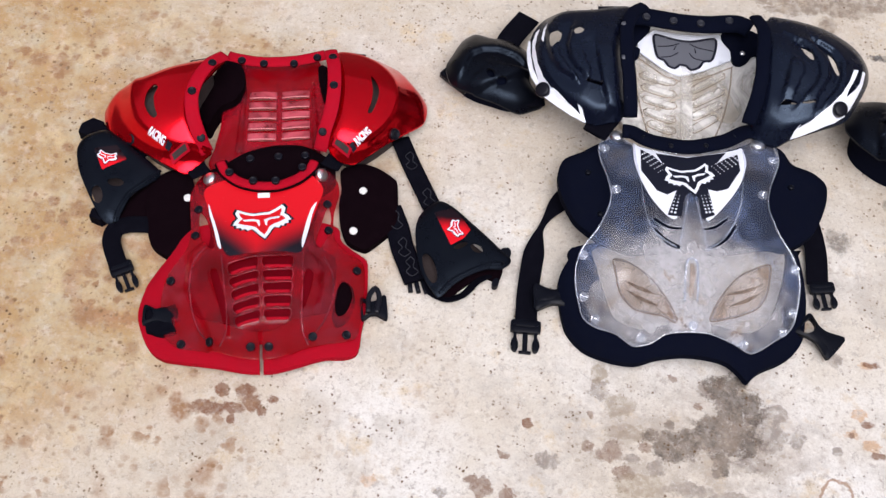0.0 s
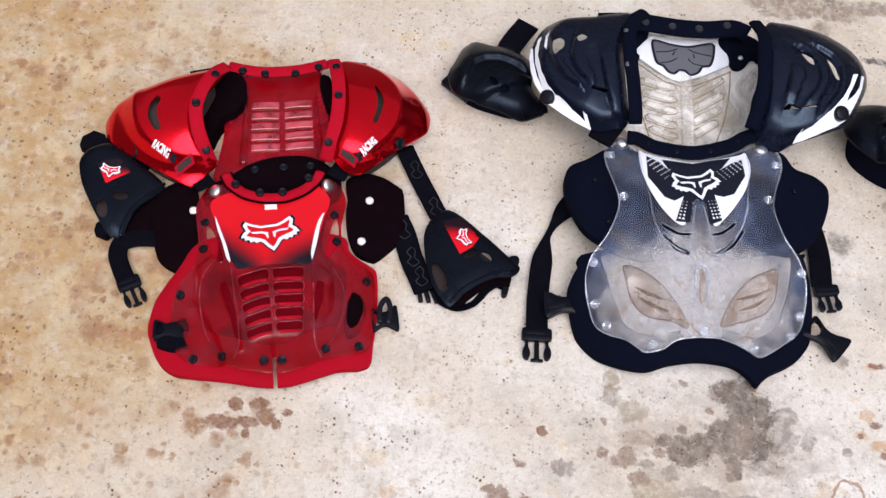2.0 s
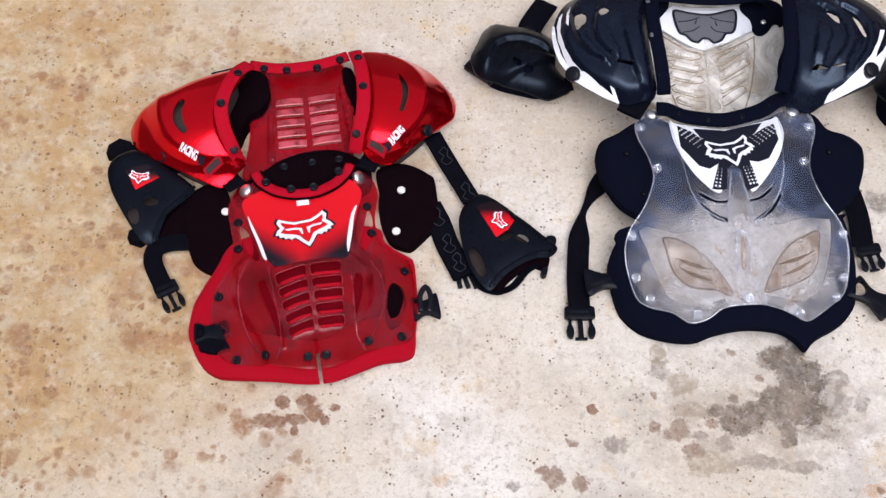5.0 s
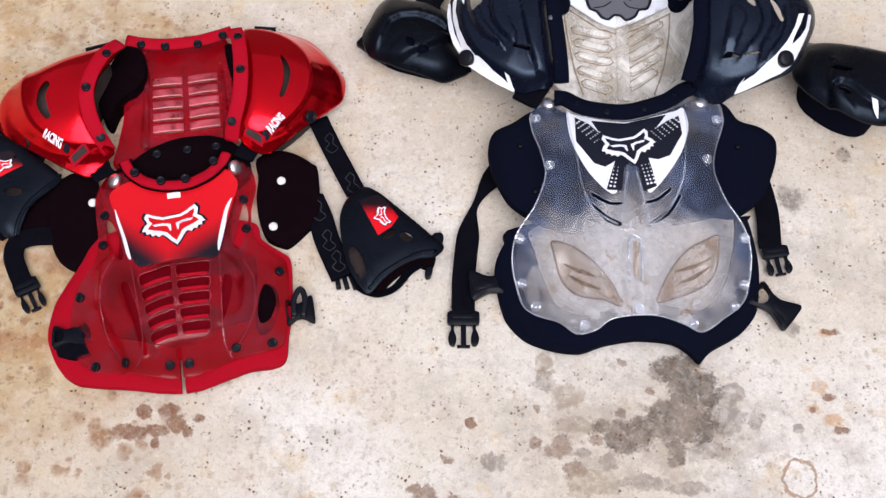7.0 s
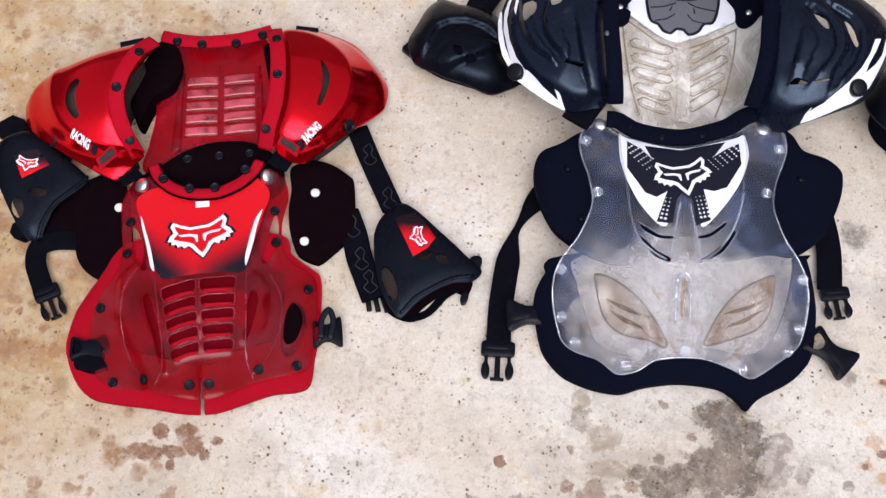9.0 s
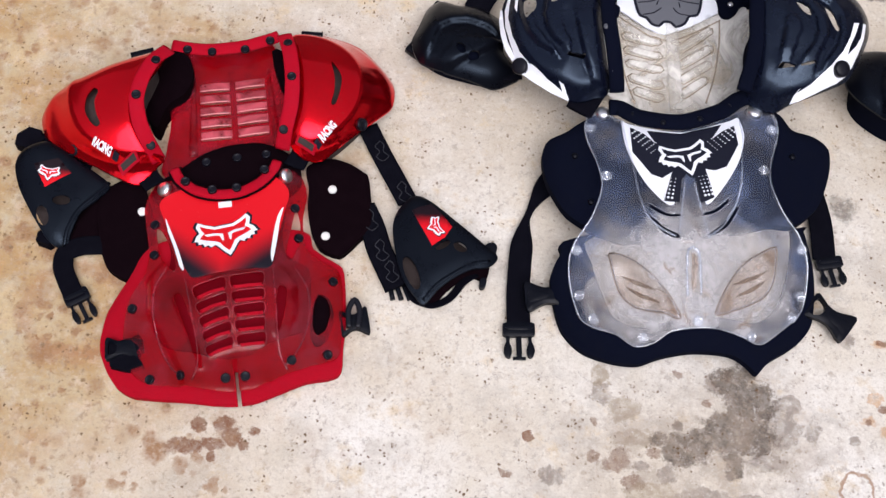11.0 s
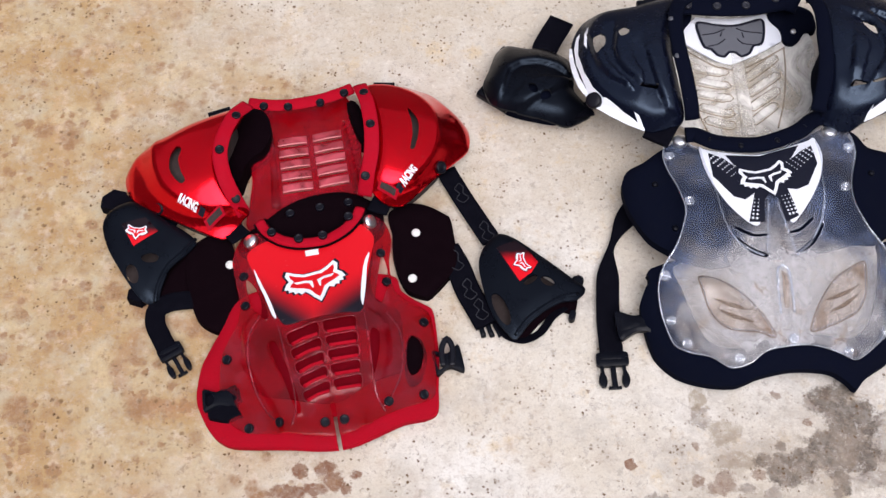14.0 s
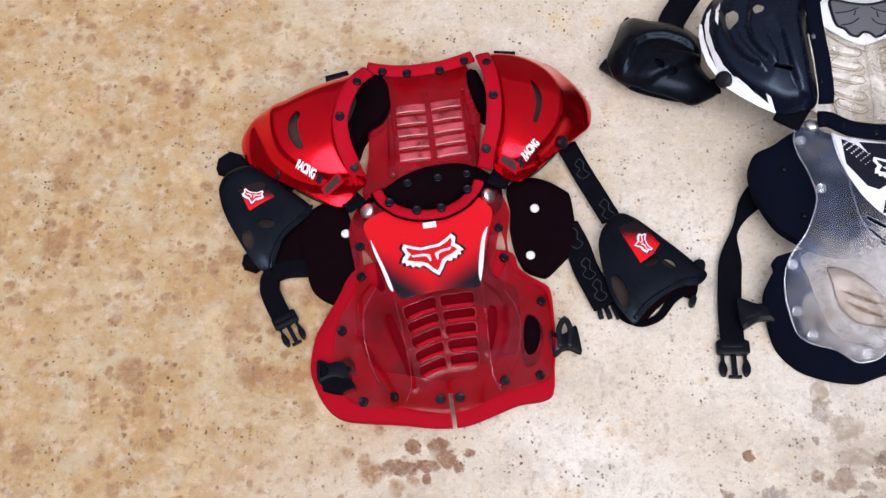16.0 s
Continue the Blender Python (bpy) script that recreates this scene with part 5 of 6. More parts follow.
def build_clear_chest():
    part("chest_frame", shell([(0.271, 0.878), (0.246, 0.858), (0.233, 0.832), (0.236, 0.802), (0.248, 0.762), (0.275, 0.73), (0.311, 0.712), (0.346, 0.705), (0.377, 0.713), (0.421, 0.719), (0.472, 0.717), (0.497, 0.706), (0.512, 0.696), (0.53, 0.714), (0.579, 0.746), (0.602, 0.777), (0.605, 0.823), (0.598, 0.859), (0.584, 0.896), (0.57, 0.893)], z_black_frame, 0.014, [[(0.285, 0.877), (0.287, 0.835), (0.301, 0.794), (0.315, 0.765), (0.348, 0.75), (0.388, 0.756), (0.42, 0.763), (0.462, 0.761), (0.51, 0.76), (0.543, 0.787), (0.562, 0.839), (0.568, 0.888), (0.556, 0.903), (0.418, 0.905)]], grid=0.009, drop=0.006, fall=0.014), BLACK_FOAM, black, "black foam frame under the chest plate")
    part("chest_pad", shell([(0.287, 1.061), (0.261, 1.043), (0.235, 1.031), (0.226, 1.008), (0.231, 0.967), (0.252, 0.92), (0.277, 0.897), (0.3, 0.884), (0.338, 0.873), (0.389, 0.882), (0.439, 0.883), (0.499, 0.89), (0.541, 0.9), (0.574, 0.899), (0.615, 0.933), (0.642, 0.99), (0.648, 1.031), (0.626, 1.046), (0.591, 1.052), (0.574, 1.076), (0.54, 1.09), (0.49, 1.067), (0.423, 1.047), (0.357, 1.055), (0.318, 1.074)], z_black_pad, 0.016, grid=0.009, drop=0.007, fall=0.016), BLACK_FOAM, black, "black foam side wings")
    studs("stud", TINY, BUCKLE_GREY, black, [(0.582, 1.003, 0.077), (0.27, 1, 0.078), (0.289, 0.928, 0.078)])
    holes = [[(0.364, 0.911), (0.386, 0.898), (0.404, 0.895), (0.404, 0.891), (0.384, 0.893), (0.364, 0.905)], [(0.364, 0.895), (0.383, 0.878), (0.401, 0.867), (0.399, 0.861), (0.381, 0.869), (0.365, 0.888)], [(0.472, 0.92), (0.453, 0.904), (0.436, 0.898), (0.436, 0.894), (0.454, 0.899), (0.472, 0.914)], [(0.483, 0.909), (0.463, 0.885), (0.441, 0.868), (0.446, 0.866), (0.468, 0.879), (0.485, 0.904)]]
    body = part("chest_plate", shell([(0.284, 1.035), (0.292, 1.061), (0.312, 1.073), (0.329, 1.052), (0.361, 1.038), (0.417, 1.033), (0.475, 1.051), (0.522, 1.093), (0.545, 1.098), (0.561, 1.069), (0.56, 1.033), (0.542, 0.983), (0.537, 0.947), (0.552, 0.908), (0.576, 0.877), (0.588, 0.845), (0.586, 0.809), (0.577, 0.78), (0.549, 0.755), (0.513, 0.73), (0.486, 0.737), (0.451, 0.745), (0.42, 0.745), (0.386, 0.74), (0.365, 0.727), (0.34, 0.724), (0.316, 0.742), (0.288, 0.754), (0.269, 0.77), (0.257, 0.81), (0.255, 0.841), (0.263, 0.866), (0.286, 0.898), (0.301, 0.94), (0.295, 0.98), (0.287, 1.007)], z_clear_relief, 0.003, holes, grid=0.0038, drop=0.003, fall=0.006, hole_drop=0.001), CLEAR, black, "clear scuffed polycarbonate chest plate")
    # A hazy bead paints the bright line around the plate.
    lip([(0.284, 1.035), (0.292, 1.061), (0.312, 1.073), (0.329, 1.052), (0.361, 1.038), (0.417, 1.033), (0.475, 1.051), (0.522, 1.093), (0.545, 1.098), (0.561, 1.069), (0.56, 1.033), (0.542, 0.983), (0.537, 0.947), (0.552, 0.908), (0.576, 0.877), (0.588, 0.845), (0.586, 0.809), (0.577, 0.78), (0.549, 0.755), (0.513, 0.73), (0.486, 0.737), (0.451, 0.745), (0.42, 0.745), (0.386, 0.74), (0.365, 0.727), (0.34, 0.724), (0.316, 0.742), (0.288, 0.754), (0.269, 0.77), (0.257, 0.81), (0.255, 0.841), (0.263, 0.866), (0.286, 0.898), (0.301, 0.94), (0.295, 0.98), (0.287, 1.007)], z_clear, 0.0024, 0.0026, -0.0042, body, CLEAR_RIVET, "plate_edge_glint")
    for pts in ([(0.307, 0.845), (0.327, 0.839), (0.36, 0.815), (0.385, 0.787), (0.4, 0.756), (0.373, 0.762), (0.338, 0.772), (0.319, 0.792), (0.31, 0.821)], [(0.538, 0.857), (0.518, 0.849), (0.484, 0.824), (0.46, 0.792), (0.446, 0.759), (0.476, 0.768), (0.515, 0.786), (0.533, 0.812), (0.538, 0.837)]):
        part("leaf", shell(inset(pts, 0.96), lifted(z_clear_relief, 0.0006), 0.0008, grid=0.006, drop=0), CLEAR_LEAF, body, "grimy leaf-shaped vent")
        lip(pts, z_clear_relief, 0.0024, 0.0016, -0.0006, body, CLEAR_DIRTY)
        lip(inset(pts, 0.95), z_clear_relief, 0.0012, 0.0014, 0.0000, body, EDGE_GLINT)
        mid = np.mean(np.array(pts), 0)
        k = 1 if mid[0] > 0.414 else -1
        for up, size in ((0.004, 0.030), (-0.010, 0.024)):
            slit = [(mid[0] + k * size * 0.8, mid[1] + up + 0.010), (mid[0], mid[1] + up - 0.002), (mid[0] - k * size, mid[1] + up - 0.014)]
            part("vent_slit", ribbon([(x, y, z_clear_relief(x, y) - 0.0004) for x, y in slit], 0.0062, 0.0024, 1.0, spacing=0.003, taper=lambda t: 0.15 + 0.85 * math.sin(math.pi * min(1.0, 0.04 + 0.9 * t)) ** 1.5), CLEAR_DIRTY, body)
    for pts in holes:
        lip(inset(pts, 1.12), z_clear_relief, 0.0010, 0.0012, 0.0, body, EDGE_GLINT)
    (sx, sy), (ex, ey) = [(0.419, 0.846), (0.419, 0.786)]
    lip([(sx - 0.009, sy - 0.012), (sx - 0.006, sy), (sx, sy + 0.004), (sx + 0.006, sy), (sx + 0.009, sy - 0.012), (ex + 0.009, ey)], z_clear_relief, 0.0036, 0.003, 0.0, body, CLEAR_RIVET, closed=False)
    lip([(sx - 0.009, sy - 0.012), (ex - 0.009, ey)], z_clear_relief, 0.0036, 0.003, 0.0, body, CLEAR_RIVET, closed=False)
    lip(inset([(0.419, 0.846), (0.419, 0.786)] + [(sx + 0.004, sy - 0.004)], 0.8), z_clear_relief, 0.006, 0.0014, 0.0, body, CLEAR_LEAF, "slot_floor", closed=False)
    for path in ([(0.336, 1.045), (0.338, 1.011), (0.344, 0.97), (0.35, 0.923), (0.361, 0.892), (0.379, 0.875), (0.397, 0.864)], [(0.505, 1.048), (0.505, 1.019), (0.499, 0.987), (0.494, 0.947), (0.483, 0.912), (0.464, 0.882), (0.442, 0.865)]):
        lip(path, z_clear_relief, 0.0030, 0.0030, -0.0008, body, EDGE_GLINT, closed=False)
    for path in ([(0.413, 0.94), (0.409, 0.919), (0.405, 0.894), (0.401, 0.868)], [(0.426, 0.94), (0.43, 0.919), (0.436, 0.894), (0.441, 0.869)]):
        lip(path, z_clear_relief, 0.0026, 0.0022, -0.0006, body, EDGE_GLINT, closed=False)
    panel = part("front_panel", shell([(0.336, 1.047), (0.348, 1.038), (0.416, 1.024), (0.488, 1.047), (0.504, 1.055), (0.507, 1.02), (0.495, 0.981), (0.478, 0.951), (0.456, 0.922), (0.441, 0.911), (0.432, 0.946), (0.421, 0.957), (0.406, 0.944), (0.396, 0.909), (0.381, 0.915), (0.359, 0.942), (0.343, 0.977), (0.336, 1.009)], lifted(z_clear_relief, 0.0012), 0.0010, grid=0.005, drop=0), WHITE_PRINT, black, "white and black printed panel")
    part("black_print", shell([(0.346, 1.033), (0.364, 1.021), (0.379, 1.003), (0.369, 1.026), (0.416, 1.021), (0.477, 1.04), (0.459, 1.013), (0.477, 1.028), (0.495, 1.039), (0.496, 1.005), (0.475, 0.968), (0.458, 0.961), (0.444, 0.963), (0.453, 0.92), (0.434, 0.911), (0.43, 0.946), (0.421, 0.959), (0.408, 0.944), (0.403, 0.911), (0.383, 0.914), (0.397, 0.957), (0.383, 0.948), (0.368, 0.954), (0.345, 0.99)], lifted(z_clear_relief, 0.0020), 0.0006, grid=0.005, drop=0, sharp=True), BLACK_PRINT, panel)
    a, b, c = [(0.381, 0.974), (0.456, 0.99), (0.418, 0.979)]
    (cx, cy), turn, length = frame_of(a, b)
    emblem(c[0], c[1], turn, length * 0.98, z_clear_relief, 0.0030, panel, BLACK_PRINT)
    dots = []
    for (a, b), cols, rows, wide in (([(0.349, 1.028), (0.38, 0.99)], 6, 5, 0.022), ([(0.494, 1.033), (0.455, 0.998)], 6, 5, 0.022), ([(0.396, 0.95), (0.388, 0.916)], 6, 3, 0.016), ([(0.438, 0.954), (0.446, 0.921)], 6, 3, 0.016)):
        a, b = Vector(a), Vector(b)
        d = b - a
        side = Vector((-d.y, d.x)).normalized()
        for i in range(cols):
            for j in range(rows):
                p = a + d * ((i + 0.5) / cols) + side * wide * ((j + 0.5) / rows - 0.5)
                size = (0.0016 if wide > 0.02 else 0.0010) * (1 - 0.6 * i / cols) if wide > 0.02 else 0.0007 + 0.0014 * i / cols
                dot = lathe([(size, 0.0), (size, 0.0003)], 8)
                dots.append(moved(dot, facing(p.x, p.y, z_clear_relief(p.x, p.y) + 0.0023, z_clear_relief)))
    tagged(part("printed_dots", merged(dots), WHITE_PRINT, panel), kind="stuff")
    studs("rivet", RIVET, CLEAR_RIVET, black, [(0.292, 1.034, 0.097), (0.307, 0.953, 0.109), (0.264, 0.854, 0.079), (0.268, 0.796, 0.058), (0.286, 0.764, 0.053), (0.35, 0.733, 0.065), (0.423, 0.752, 0.079), (0.499, 0.737, 0.061), (0.562, 0.77, 0.046), (0.576, 0.799, 0.052), (0.578, 0.859, 0.076), (0.528, 0.965, 0.108), (0.55, 1.036, 0.096)], z_clear, "clear plastic rivet")
    studs("screw", SCREW, STEEL, black, [(0.312, 1.062, 0.092), (0.531, 1.068, 0.089)], z_clear, "polished steel screw")
    part("front_collar", ribbon([(0.319, 1.065, 0.096), (0.334, 1.063, 0.097), (0.36, 1.044, 0.105), (0.416, 1.036, 0.108), (0.475, 1.058, 0.1), (0.505, 1.083, 0.089), (0.523, 1.093, 0.084)], 0.025, 0.012, 1.0, spacing=0.005), BLACK_FOAM, black, "black padded collar trim")
    studs("stud", TINY, BUCKLE_GREY, black, [(0.35, 1.048, 0.113), (0.39, 1.033, 0.118), (0.443, 1.04, 0.117), (0.489, 1.067, 0.106)])


def z_ribbed_back(x, y):
    return z_black_back(x, y) + 0.004 * step01(0.016 - abs(x - 0.422), 0.0, 0.006)


def build_clear_back():
    back = part("back_plate", shell([(0.347, 1.324), (0.38, 1.35), (0.443, 1.349), (0.5, 1.346), (0.536, 1.322), (0.56, 1.275), (0.555, 1.199), (0.536, 1.127), (0.49, 1.105), (0.435, 1.097), (0.376, 1.104), (0.33, 1.137), (0.331, 1.209), (0.333, 1.28)], z_ribbed_back, 0.003, grid=0.004, drop=0.002, fall=0.005), CLEAR_BACK, black, "yellowed clear ribbed back plate")
    for rib in ([(0.365, 1.234, 0.028), (0.417, 1.222, 0.026)], [(0.367, 1.21, 0.028), (0.416, 1.197, 0.026)], [(0.368, 1.186, 0.028), (0.416, 1.174, 0.026)], [(0.37, 1.161, 0.028), (0.414, 1.146, 0.026)], [(0.376, 1.138, 0.027), (0.413, 1.124, 0.026)], [(0.448, 1.211, 0.026), (0.498, 1.246, 0.029)], [(0.447, 1.183, 0.026), (0.496, 1.214, 0.029)], [(0.446, 1.157, 0.026), (0.491, 1.186, 0.028)], [(0.445, 1.132, 0.026), (0.483, 1.159, 0.028)]):
        piece = part("louvre", ribbon(rib, 0.012, 0.0055, 1.0, spacing=0.006, taper=lambda t: 0.45 + 0.55 * math.sin(math.pi * min(1.0, max(0.0, 0.12 + 0.76 * t)))), CLEAR_BACK, back)
        (ax, ay, _), (bx, by, _) = rib
        k = 0.0072 / math.hypot(bx - ax, by - ay)
        ux, uy = (bx - ax) * k, (by - ay) * k
        ring = [(ax - ux * 0.7, ay - uy * 0.7), (ax - uy, ay + ux), (bx - uy * 0.9, by + ux * 0.9), (bx + ux * 0.7, by + uy * 0.7), (bx + uy * 0.9, by - ux * 0.9), (ax + uy, ay - ux)]
        lip(ring, z_ribbed_back, 0.0020, 0.0016, 0.0004, piece, CLEAR_GROOVE, "grimy_groove")
    for path in ([(0.357, 1.270), (0.400, 1.238), (0.429, 1.224), (0.441, 1.228), (0.468, 1.239), (0.512, 1.262)], [(0.349, 1.268), (0.354, 1.215), (0.362, 1.160), (0.373, 1.115)], [(0.514, 1.264), (0.509, 1.220), (0.497, 1.165), (0.480, 1.118)]):
        lip(path, z_ribbed_back, 0.0026, 0.0022, 0.0006, back, CLEAR_GROOVE, "moulded_crease", closed=False)
    part("spine", ribbon([(0.438, 1.255, 0.028), (0.436, 1.18, 0.028), (0.433, 1.105, 0.028)], 0.020, 0.006, 1.0), CLEAR_BACK, back, "pale moulded spine")
    part("head_panel", shell([(0.357, 1.302), (0.385, 1.327), (0.423, 1.323), (0.458, 1.323), (0.494, 1.327), (0.515, 1.304), (0.511, 1.273), (0.466, 1.25), (0.44, 1.24), (0.429, 1.236), (0.414, 1.239), (0.398, 1.248), (0.357, 1.279)], lifted(z_black_back, 0.008), 0.003, grid=0.006, drop=0.0015, sharp=True), WHITE_PRINT, back, "white moulded head panel")
    crest = part("crest", shell([(0.385, 1.314), (0.413, 1.309), (0.434, 1.306), (0.451, 1.307), (0.485, 1.315), (0.488, 1.303), (0.484, 1.281), (0.478, 1.268), (0.466, 1.266), (0.458, 1.253), (0.444, 1.247), (0.437, 1.255), (0.426, 1.256), (0.418, 1.248), (0.407, 1.252), (0.4, 1.263), (0.39, 1.267), (0.385, 1.287)], lifted(z_black_back, 0.0105), 0.003, grid=0.004, drop=0.0012), GREY_PRINT, back, "grey moulded crest")
    lip([(0.385, 1.314), (0.413, 1.309), (0.434, 1.306), (0.451, 1.307), (0.485, 1.315), (0.488, 1.303), (0.484, 1.281), (0.478, 1.268), (0.466, 1.266), (0.458, 1.253), (0.444, 1.247), (0.437, 1.255), (0.426, 1.256), (0.418, 1.248), (0.407, 1.252), (0.4, 1.263), (0.39, 1.267), (0.385, 1.287)], z_black_back, 0.0042, 0.0022, 0.0090, crest, BLACK_PRINT, "crest_outline")
    for path in ([(0.389, 1.29), (0.409, 1.293), (0.426, 1.3)], [(0.421, 1.295), (0.417, 1.286)], [(0.395, 1.268), (0.412, 1.272), (0.424, 1.281)], [(0.444, 1.301), (0.456, 1.294), (0.483, 1.288)], [(0.452, 1.292), (0.453, 1.282)], [(0.443, 1.281), (0.45, 1.271), (0.476, 1.265)]):
        lip(path, z_black_back, 0.0020, 0.0012, 0.0100, crest, BLACK_PRINT, "crest_groove", closed=False)
    part("back_collar", ribbon([(0.334, 1.326, 0.055), (0.365, 1.328, 0.055), (0.421, 1.322, 0.055), (0.468, 1.322, 0.055), (0.507, 1.328, 0.055), (0.522, 1.328, 0.055), (0.539, 1.319, 0.055)], 0.036, 0.014, 1.0), BLACK_FOAM, black, "black padded neck trim")
    studs("stud", SNAP, STUD_DIM, black, [(0.365, 1.322, 0.07), (0.41, 1.318, 0.07), (0.455, 1.317, 0.07), (0.503, 1.328, 0.07)])
    for outline, dot in (([(0.497, 1.315), (0.503, 1.335), (0.535, 1.343), (0.567, 1.326), (0.568, 1.291), (0.549, 1.286), (0.539, 1.273), (0.528, 1.265), (0.517, 1.268), (0.512, 1.281), (0.51, 1.293)], [(0.53, 1.285, 0.041)]), ([(0.319, 1.321), (0.342, 1.343), (0.376, 1.343), (0.377, 1.323), (0.365, 1.305), (0.352, 1.288), (0.36, 1.28), (0.357, 1.266), (0.344, 1.258), (0.327, 1.264), (0.316, 1.292)], [(0.344, 1.284, 0.041)])):
        part("collar_flap", shell(outline, 0.040, 0.012, grid=0.005, drop=0.004, fall=0.008), BLACK_FOAM, black, "black foam collar flap")
        studs("stud", TINY, STEEL, black, dot)


def nearer(points):
    """Draws a cup's points nearer the camera, so its raised rim fits the view."""
    return [(p[0] * 0.988, p[1] * 0.988 + 0.0005, *p[2:]) for p in points]


def build_black_shoulders():
    for outline, height, cuts, lines, band, snaps, pin, stripes, tab, adjust in (
        ([(0.331, 1.310), (0.273, 1.290), (0.229, 1.289), (0.197, 1.283), (0.179, 1.259), (0.17, 1.224), (0.177, 1.182), (0.197, 1.144), (0.231, 1.112), (0.272, 1.09), (0.302, 1.093), (0.323, 1.102), (0.319, 1.147), (0.314, 1.209), (0.318, 1.269)], z_black_cup_l, [[(0.203, 1.221), (0.215, 1.224), (0.215, 1.211), (0.204, 1.197), (0.201, 1.208)], [(0.238, 1.223), (0.245, 1.229), (0.251, 1.225), (0.248, 1.218), (0.24, 1.215)], [(0.262, 1.134), (0.279, 1.132), (0.279, 1.127), (0.263, 1.13), (0.26, 1.132)]], [[(0.195, 1.228), (0.197, 1.198), (0.205, 1.171), (0.219, 1.151), (0.234, 1.139)], [(0.232, 1.222), (0.227, 1.198), (0.231, 1.173), (0.24, 1.157), (0.249, 1.146)], [(0.273, 1.18), (0.277, 1.154), (0.283, 1.126), (0.288, 1.111)]], [(0.349, 1.291, 0.124), (0.329, 1.264, 0.139), (0.319, 1.231, 0.147), (0.317, 1.202, 0.149), (0.318, 1.171, 0.148), (0.322, 1.139, 0.141), (0.325, 1.11, 0.132), (0.327, 1.095, 0.123), (0.328, 1.085, 0.113)], [(0.313, 1.232, 0.154), (0.313, 1.166, 0.154), (0.323, 1.104, 0.136)], [(0.196, 1.142, 0.103)], ([(0.186, 1.154), (0.199, 1.148), (0.213, 1.139), (0.235, 1.116), (0.256, 1.1), (0.25, 1.111), (0.257, 1.106), (0.266, 1.091), (0.264, 1.088), (0.241, 1.099), (0.215, 1.117), (0.198, 1.131)], [(0.171, 1.241), (0.174, 1.24), (0.175, 1.213), (0.18, 1.185), (0.188, 1.163), (0.194, 1.153), (0.186, 1.153), (0.177, 1.171), (0.171, 1.198), (0.169, 1.223)], [(0.188, 1.26), (0.184, 1.245), (0.181, 1.22), (0.186, 1.188), (0.196, 1.161), (0.209, 1.141), (0.199, 1.142), (0.19, 1.157), (0.183, 1.181), (0.177, 1.209), (0.177, 1.236), (0.182, 1.255)], [(0.199, 1.262), (0.195, 1.241), (0.193, 1.224), (0.19, 1.233), (0.193, 1.255)]), [(0.282, 1.31), (0.321, 1.314)], [(0.299, 1.1, 0.085), (0.287, 1.081, 0.085), (0.277, 1.064, 0.085)]),
        ([(0.5557, 1.3001), (0.5764, 1.3001), (0.6056, 1.2916), (0.6390, 1.2821), (0.6671, 1.2697), (0.6937, 1.2535), (0.7095, 1.2373), (0.7162, 1.2220), (0.7137, 1.1998), (0.7002, 1.1686), (0.6771, 1.1276), (0.6575, 1.1117), (0.6205, 1.0958), (0.5844, 1.0848), (0.5607, 1.0769), (0.5263, 1.0967), (0.5330, 1.1619), (0.5370, 1.2289)], z_black_cup_r, [[(0.592, 1.2156), (0.6001, 1.2123), (0.6061, 1.2053), (0.6085, 1.1958), (0.6029, 1.196), (0.5963, 1.2038)], [(0.6337, 1.2047), (0.6415, 1.2023), (0.6469, 1.1906), (0.6488, 1.1773), (0.6443, 1.1752), (0.638, 1.1872)], [(0.559, 1.1146), (0.5638, 1.1184), (0.5773, 1.1162), (0.5771, 1.1133), (0.5595, 1.1116)], [(0.5905, 1.116), (0.6057, 1.1198), (0.6071, 1.1176), (0.599, 1.1149), (0.5903, 1.1138)]], [[(0.5904, 1.2247), (0.6041, 1.2121), (0.6145, 1.1884), (0.616, 1.1665), (0.6088, 1.1484), (0.5968, 1.133)], [(0.6231, 1.227), (0.6415, 1.2149), (0.6522, 1.1966), (0.6506, 1.1679), (0.6426, 1.1466), (0.628, 1.1266)], [(0.5685, 1.1694), (0.5624, 1.1438)]], [(0.528, 1.281, 0.131), (0.533, 1.246, 0.148), (0.532, 1.214, 0.153), (0.528, 1.187, 0.153), (0.526, 1.155, 0.15), (0.519, 1.119, 0.139), (0.513, 1.098, 0.122), (0.51, 1.087, 0.115)], [(0.531, 1.219, 0.158), (0.525, 1.151, 0.155), (0.515, 1.095, 0.127)], [(0.6545, 1.1235, 0.126)], ([(0.5836, 1.0839), (0.5871, 1.091), (0.5955, 1.0989), (0.5916, 1.0936), (0.6091, 1.1025), (0.6393, 1.1277), (0.6583, 1.1501), (0.6719, 1.1743), (0.6812, 1.1984), (0.6907, 1.2018), (0.6816, 1.1807), (0.6695, 1.1575), (0.6655, 1.146), (0.6806, 1.162), (0.6911, 1.1787), (0.6983, 1.2032), (0.704, 1.2045), (0.6975, 1.1798), (0.6868, 1.1564), (0.6746, 1.1338), (0.6647, 1.1203), (0.6505, 1.11), (0.6212, 1.0965), (0.5975, 1.087)],), [(0.543, 1.309), (0.582, 1.306)], [(0.545, 1.109, 0.085), (0.555, 1.093, 0.085), (0.568, 1.079, 0.085)]),
    ):
        outline, pin, stripes = nearer(outline), nearer(pin), [nearer(pts) for pts in stripes]
        loop = smooth(outline, 0.004)
        middle = np.array(outline).mean(0)
        ledges = grooved(height, lines, 0.0080, 0.0030)

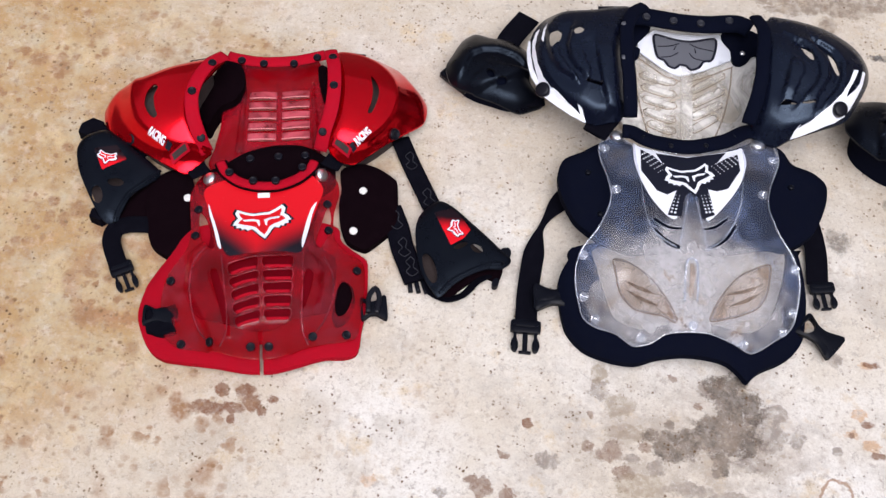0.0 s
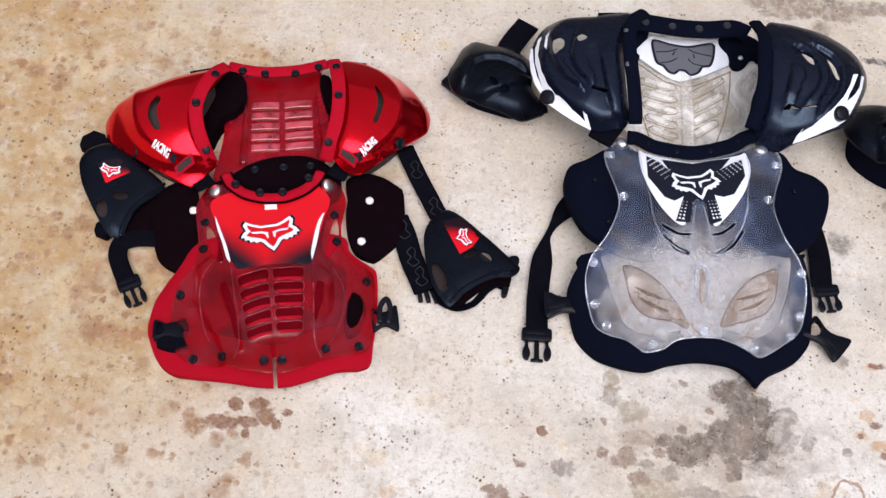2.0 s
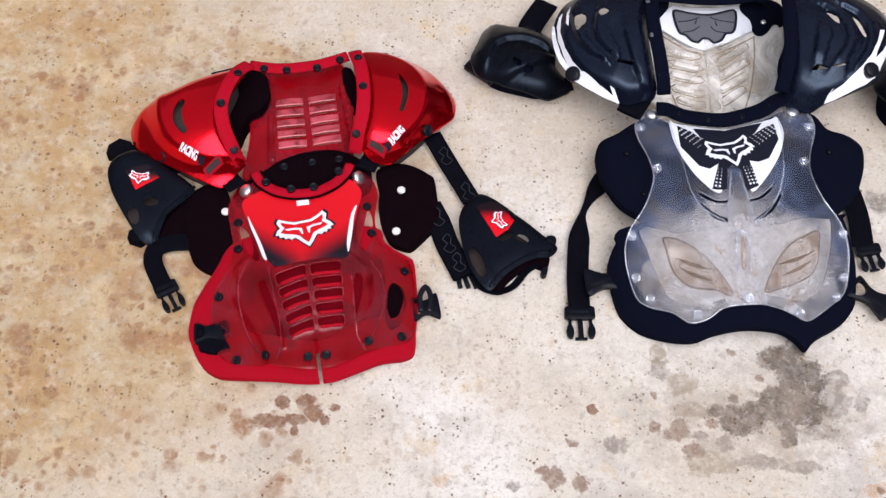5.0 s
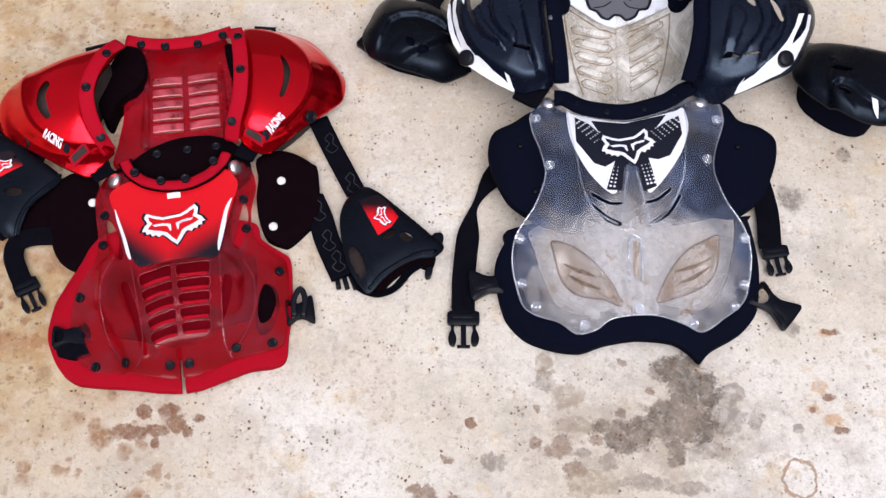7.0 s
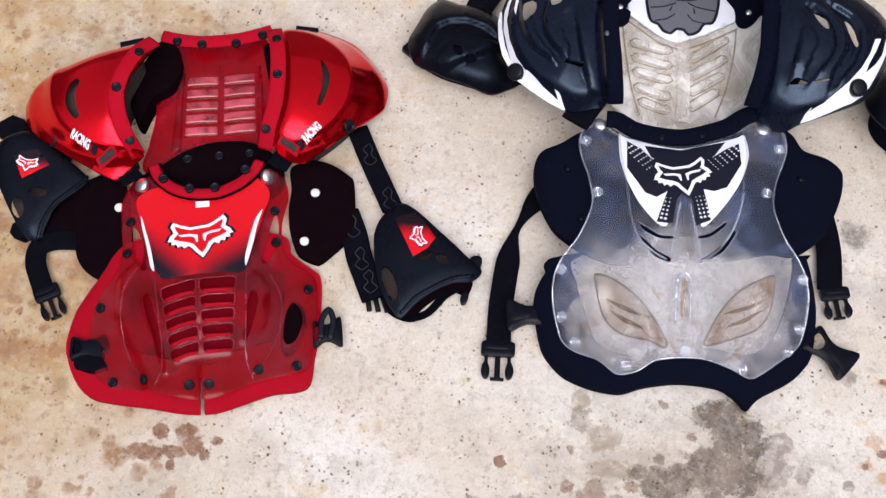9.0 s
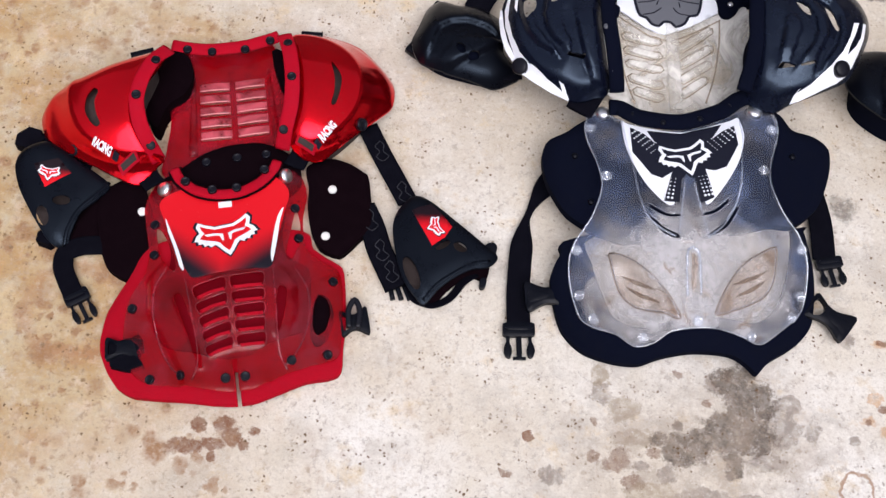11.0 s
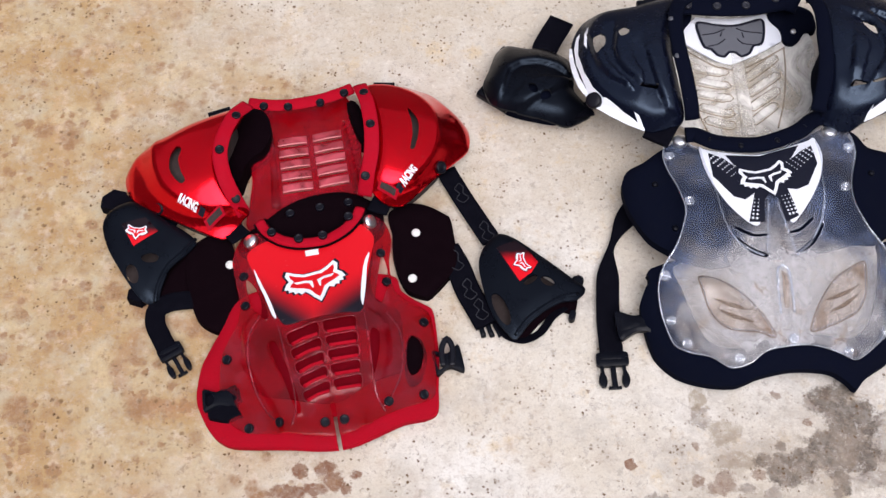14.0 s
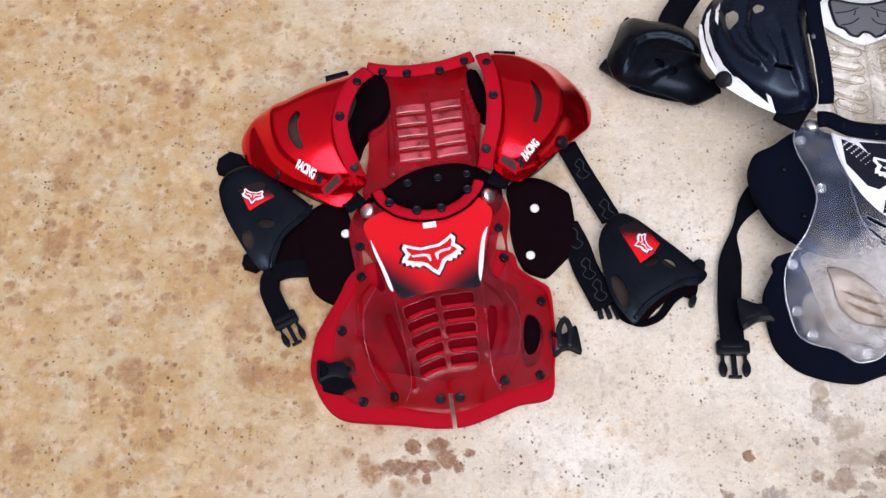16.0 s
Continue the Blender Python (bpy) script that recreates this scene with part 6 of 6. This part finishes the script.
        def relief(x, y, ledges=ledges, loop=loop, middle=middle):
            # the rim by the neck and back is lifted to fit the camera's view
            d = max(0.0, 1 - gap_to(np.array([(x, y)]), loop)[0] / 0.020)
            return ledges(x, y) + 0.008 * d * d * step01(y - middle[1], 0.0, 0.07)

        cup = part("shoulder_cup", shell(outline, relief, 0.004, [inset(c, 1.25) for c in cuts], grid=0.0032, drop=0.011, fall=0.020), BLACK_GLOSS, black, "glossy black shoulder cup with white stripes")
        part("cup_wall", shell([(q[0] + (0.425 - middle[0]) * 0.24, q[1]) for q in inset(outline, 0.34)], lifted(height, -0.032), 0.14, grid=0.012, drop=0.02, fall=0.03), BLACK_FOAM, cup, "black foam under the cup")

        def rimmed(x, y, height=relief, loop=loop):
            d = max(0.0, 1 - gap_to(np.array([(x, y)]), loop)[0] / 0.020)
            return height(x, y) - 0.011 * d * d + 0.0018

        for pts in stripes:
            part("white_stripe", shell(pts, rimmed, 0.0008, grid=0.005, drop=0, sharp=True), WHITE_PRINT, cup, "white printed stripe")
        part("shoulder_band", ribbon(band, 0.022, 0.009, 1.0), BLACK_FOAM, black, "black padded shoulder band")
        studs("stud", TINY, STUD_GREY, black, snaps, height)
        studs("pin", BIG_PIN, BLACK_SNAP, black, [(x, y, rimmed(x, y) + 0.005) for x, y, z in pin], height, "black round pivot pin")
        (x0, y0), (x1, y1) = tab
        part("tab", ribbon([(x0, y0, 0.085), (x1, y1, 0.085)], 0.012, 0.010), BUCKLE_GREY, black)
        part("shoulder_strap", ribbon(adjust, 0.040, 0.008), WEBBING, black, "black shoulder webbing")


def build_black_arms():
    h = [(0.113, 1.182), (0.132, 1.173)]
    left = arm_cup("arm_guard", [(0.041, 1.207), (0.052, 1.235), (0.08, 1.309), (0.112, 1.279), (0.145, 1.276), (0.18, 1.243), (0.178, 1.191), (0.203, 1.163), (0.188, 1.148), (0.16, 1.136), (0.118, 1.146), (0.081, 1.157), (0.051, 1.174)], grooved(z_black_arm_l, [[(0.073, 1.2), (0.081, 1.221), (0.099, 1.231), (0.124, 1.233), (0.151, 1.224), (0.164, 1.215)], [(0.109, 1.164), (0.138, 1.176), (0.169, 1.194)]], 0.0090, 0.0030), [ellipse(*h[0], 0.006, 0.010, 0.5), ellipse(*h[1], 0.009, 0.005, 0.3)], None, None, 0, black, "black plastic arm guard on a strap")
    a, b = [(0.173, 1.328, 0.035), (0.141, 1.273, 0.035)]
    part("arm_strap", ribbon([a, b, (b[0], b[1] - 0.03, 0.02)], 0.040, 0.004), WEBBING, left, "black webbing end")
    a, b = [(0.037, 1.213, 0.012), (0.078, 1.18, 0.012)]
    part("clip", ribbon([a, b], 0.018, 0.014), BUCKLE_GREY, left)
    part("link_strap", ribbon([(0.169, 1.158, 0.03), (0.203, 1.164, 0.03)], 0.026, 0.006), WEBBING, left)
    right = arm_cup("arm_guard", [(0.688, 1.168), (0.703, 1.203), (0.731, 1.209), (0.774, 1.193), (0.817, 1.176), (0.861, 1.157), (0.861, 1.103), (0.815, 1.043), (0.783, 1.038), (0.746, 1.052), (0.718, 1.072), (0.692, 1.098), (0.68, 1.128)], grooved(z_black_arm_r, [[(0.73, 1.13), (0.723, 1.106), (0.723, 1.078), (0.73, 1.053)], [(0.728, 1.099), (0.74, 1.105), (0.755, 1.096), (0.772, 1.075), (0.786, 1.066)]], 0.0080, 0.0030), [[(0.731, 1.131), (0.742, 1.131), (0.756, 1.127), (0.76, 1.122), (0.747, 1.12), (0.733, 1.124)], [(0.729, 1.091), (0.739, 1.096), (0.751, 1.09), (0.752, 1.082), (0.74, 1.083)]], None, None, 0, black, "black plastic arm guard with a white flash", 0.012)
    part("white_flash", shell([(0.778, 1.104), (0.785, 1.09), (0.786, 1.063), (0.783, 1.039), (0.778, 1.055), (0.778, 1.081)], lifted(z_black_arm_r, 0.001), 0.0008, grid=0.005, drop=0), WHITE_PRINT, right)


def build_black_straps():
    part("waist_strap", ribbon([(0.252, 1.005, 0.01), (0.225, 0.969, 0.01), (0.205, 0.929, 0.01), (0.196, 0.878, 0.01), (0.19, 0.819, 0.01), (0.189, 0.77, 0.01)], 0.033, 0.0035, taper=lambda t: 0.30 + 0.70 * step01(abs(t - 0.30), 0.0, 0.24)), WEBBING, black, "black nylon waist strap")
    a, b = [(0.189, 0.767), (0.189, 0.721)]
    fork_buckle(a, b, 0.006, black, 0.046)
    a, b = [(0.198, 0.805), (0.255, 0.809)]
    socket_buckle(a, b, 0.022, black, 0.044)
    part("waist_strap", ribbon([(0.608, 1.045, 0.014), (0.617, 1.005, 0.014), (0.627, 0.968, 0.014), (0.632, 0.925, 0.014), (0.63, 0.87, 0.014)], 0.034, 0.0035), WEBBING, black, "black nylon waist strap")
    a, b = [(0.636, 0.869), (0.642, 0.831)]
    fork_buckle(a, b, 0.010, black, 0.040)
    a, b = [(0.648, 0.759), (0.599, 0.799)]
    socket_buckle(a, b, 0.018, black, 0.046)


build_clear_back()
build_clear_chest()
build_black_shoulders()
build_black_arms()
build_black_straps()
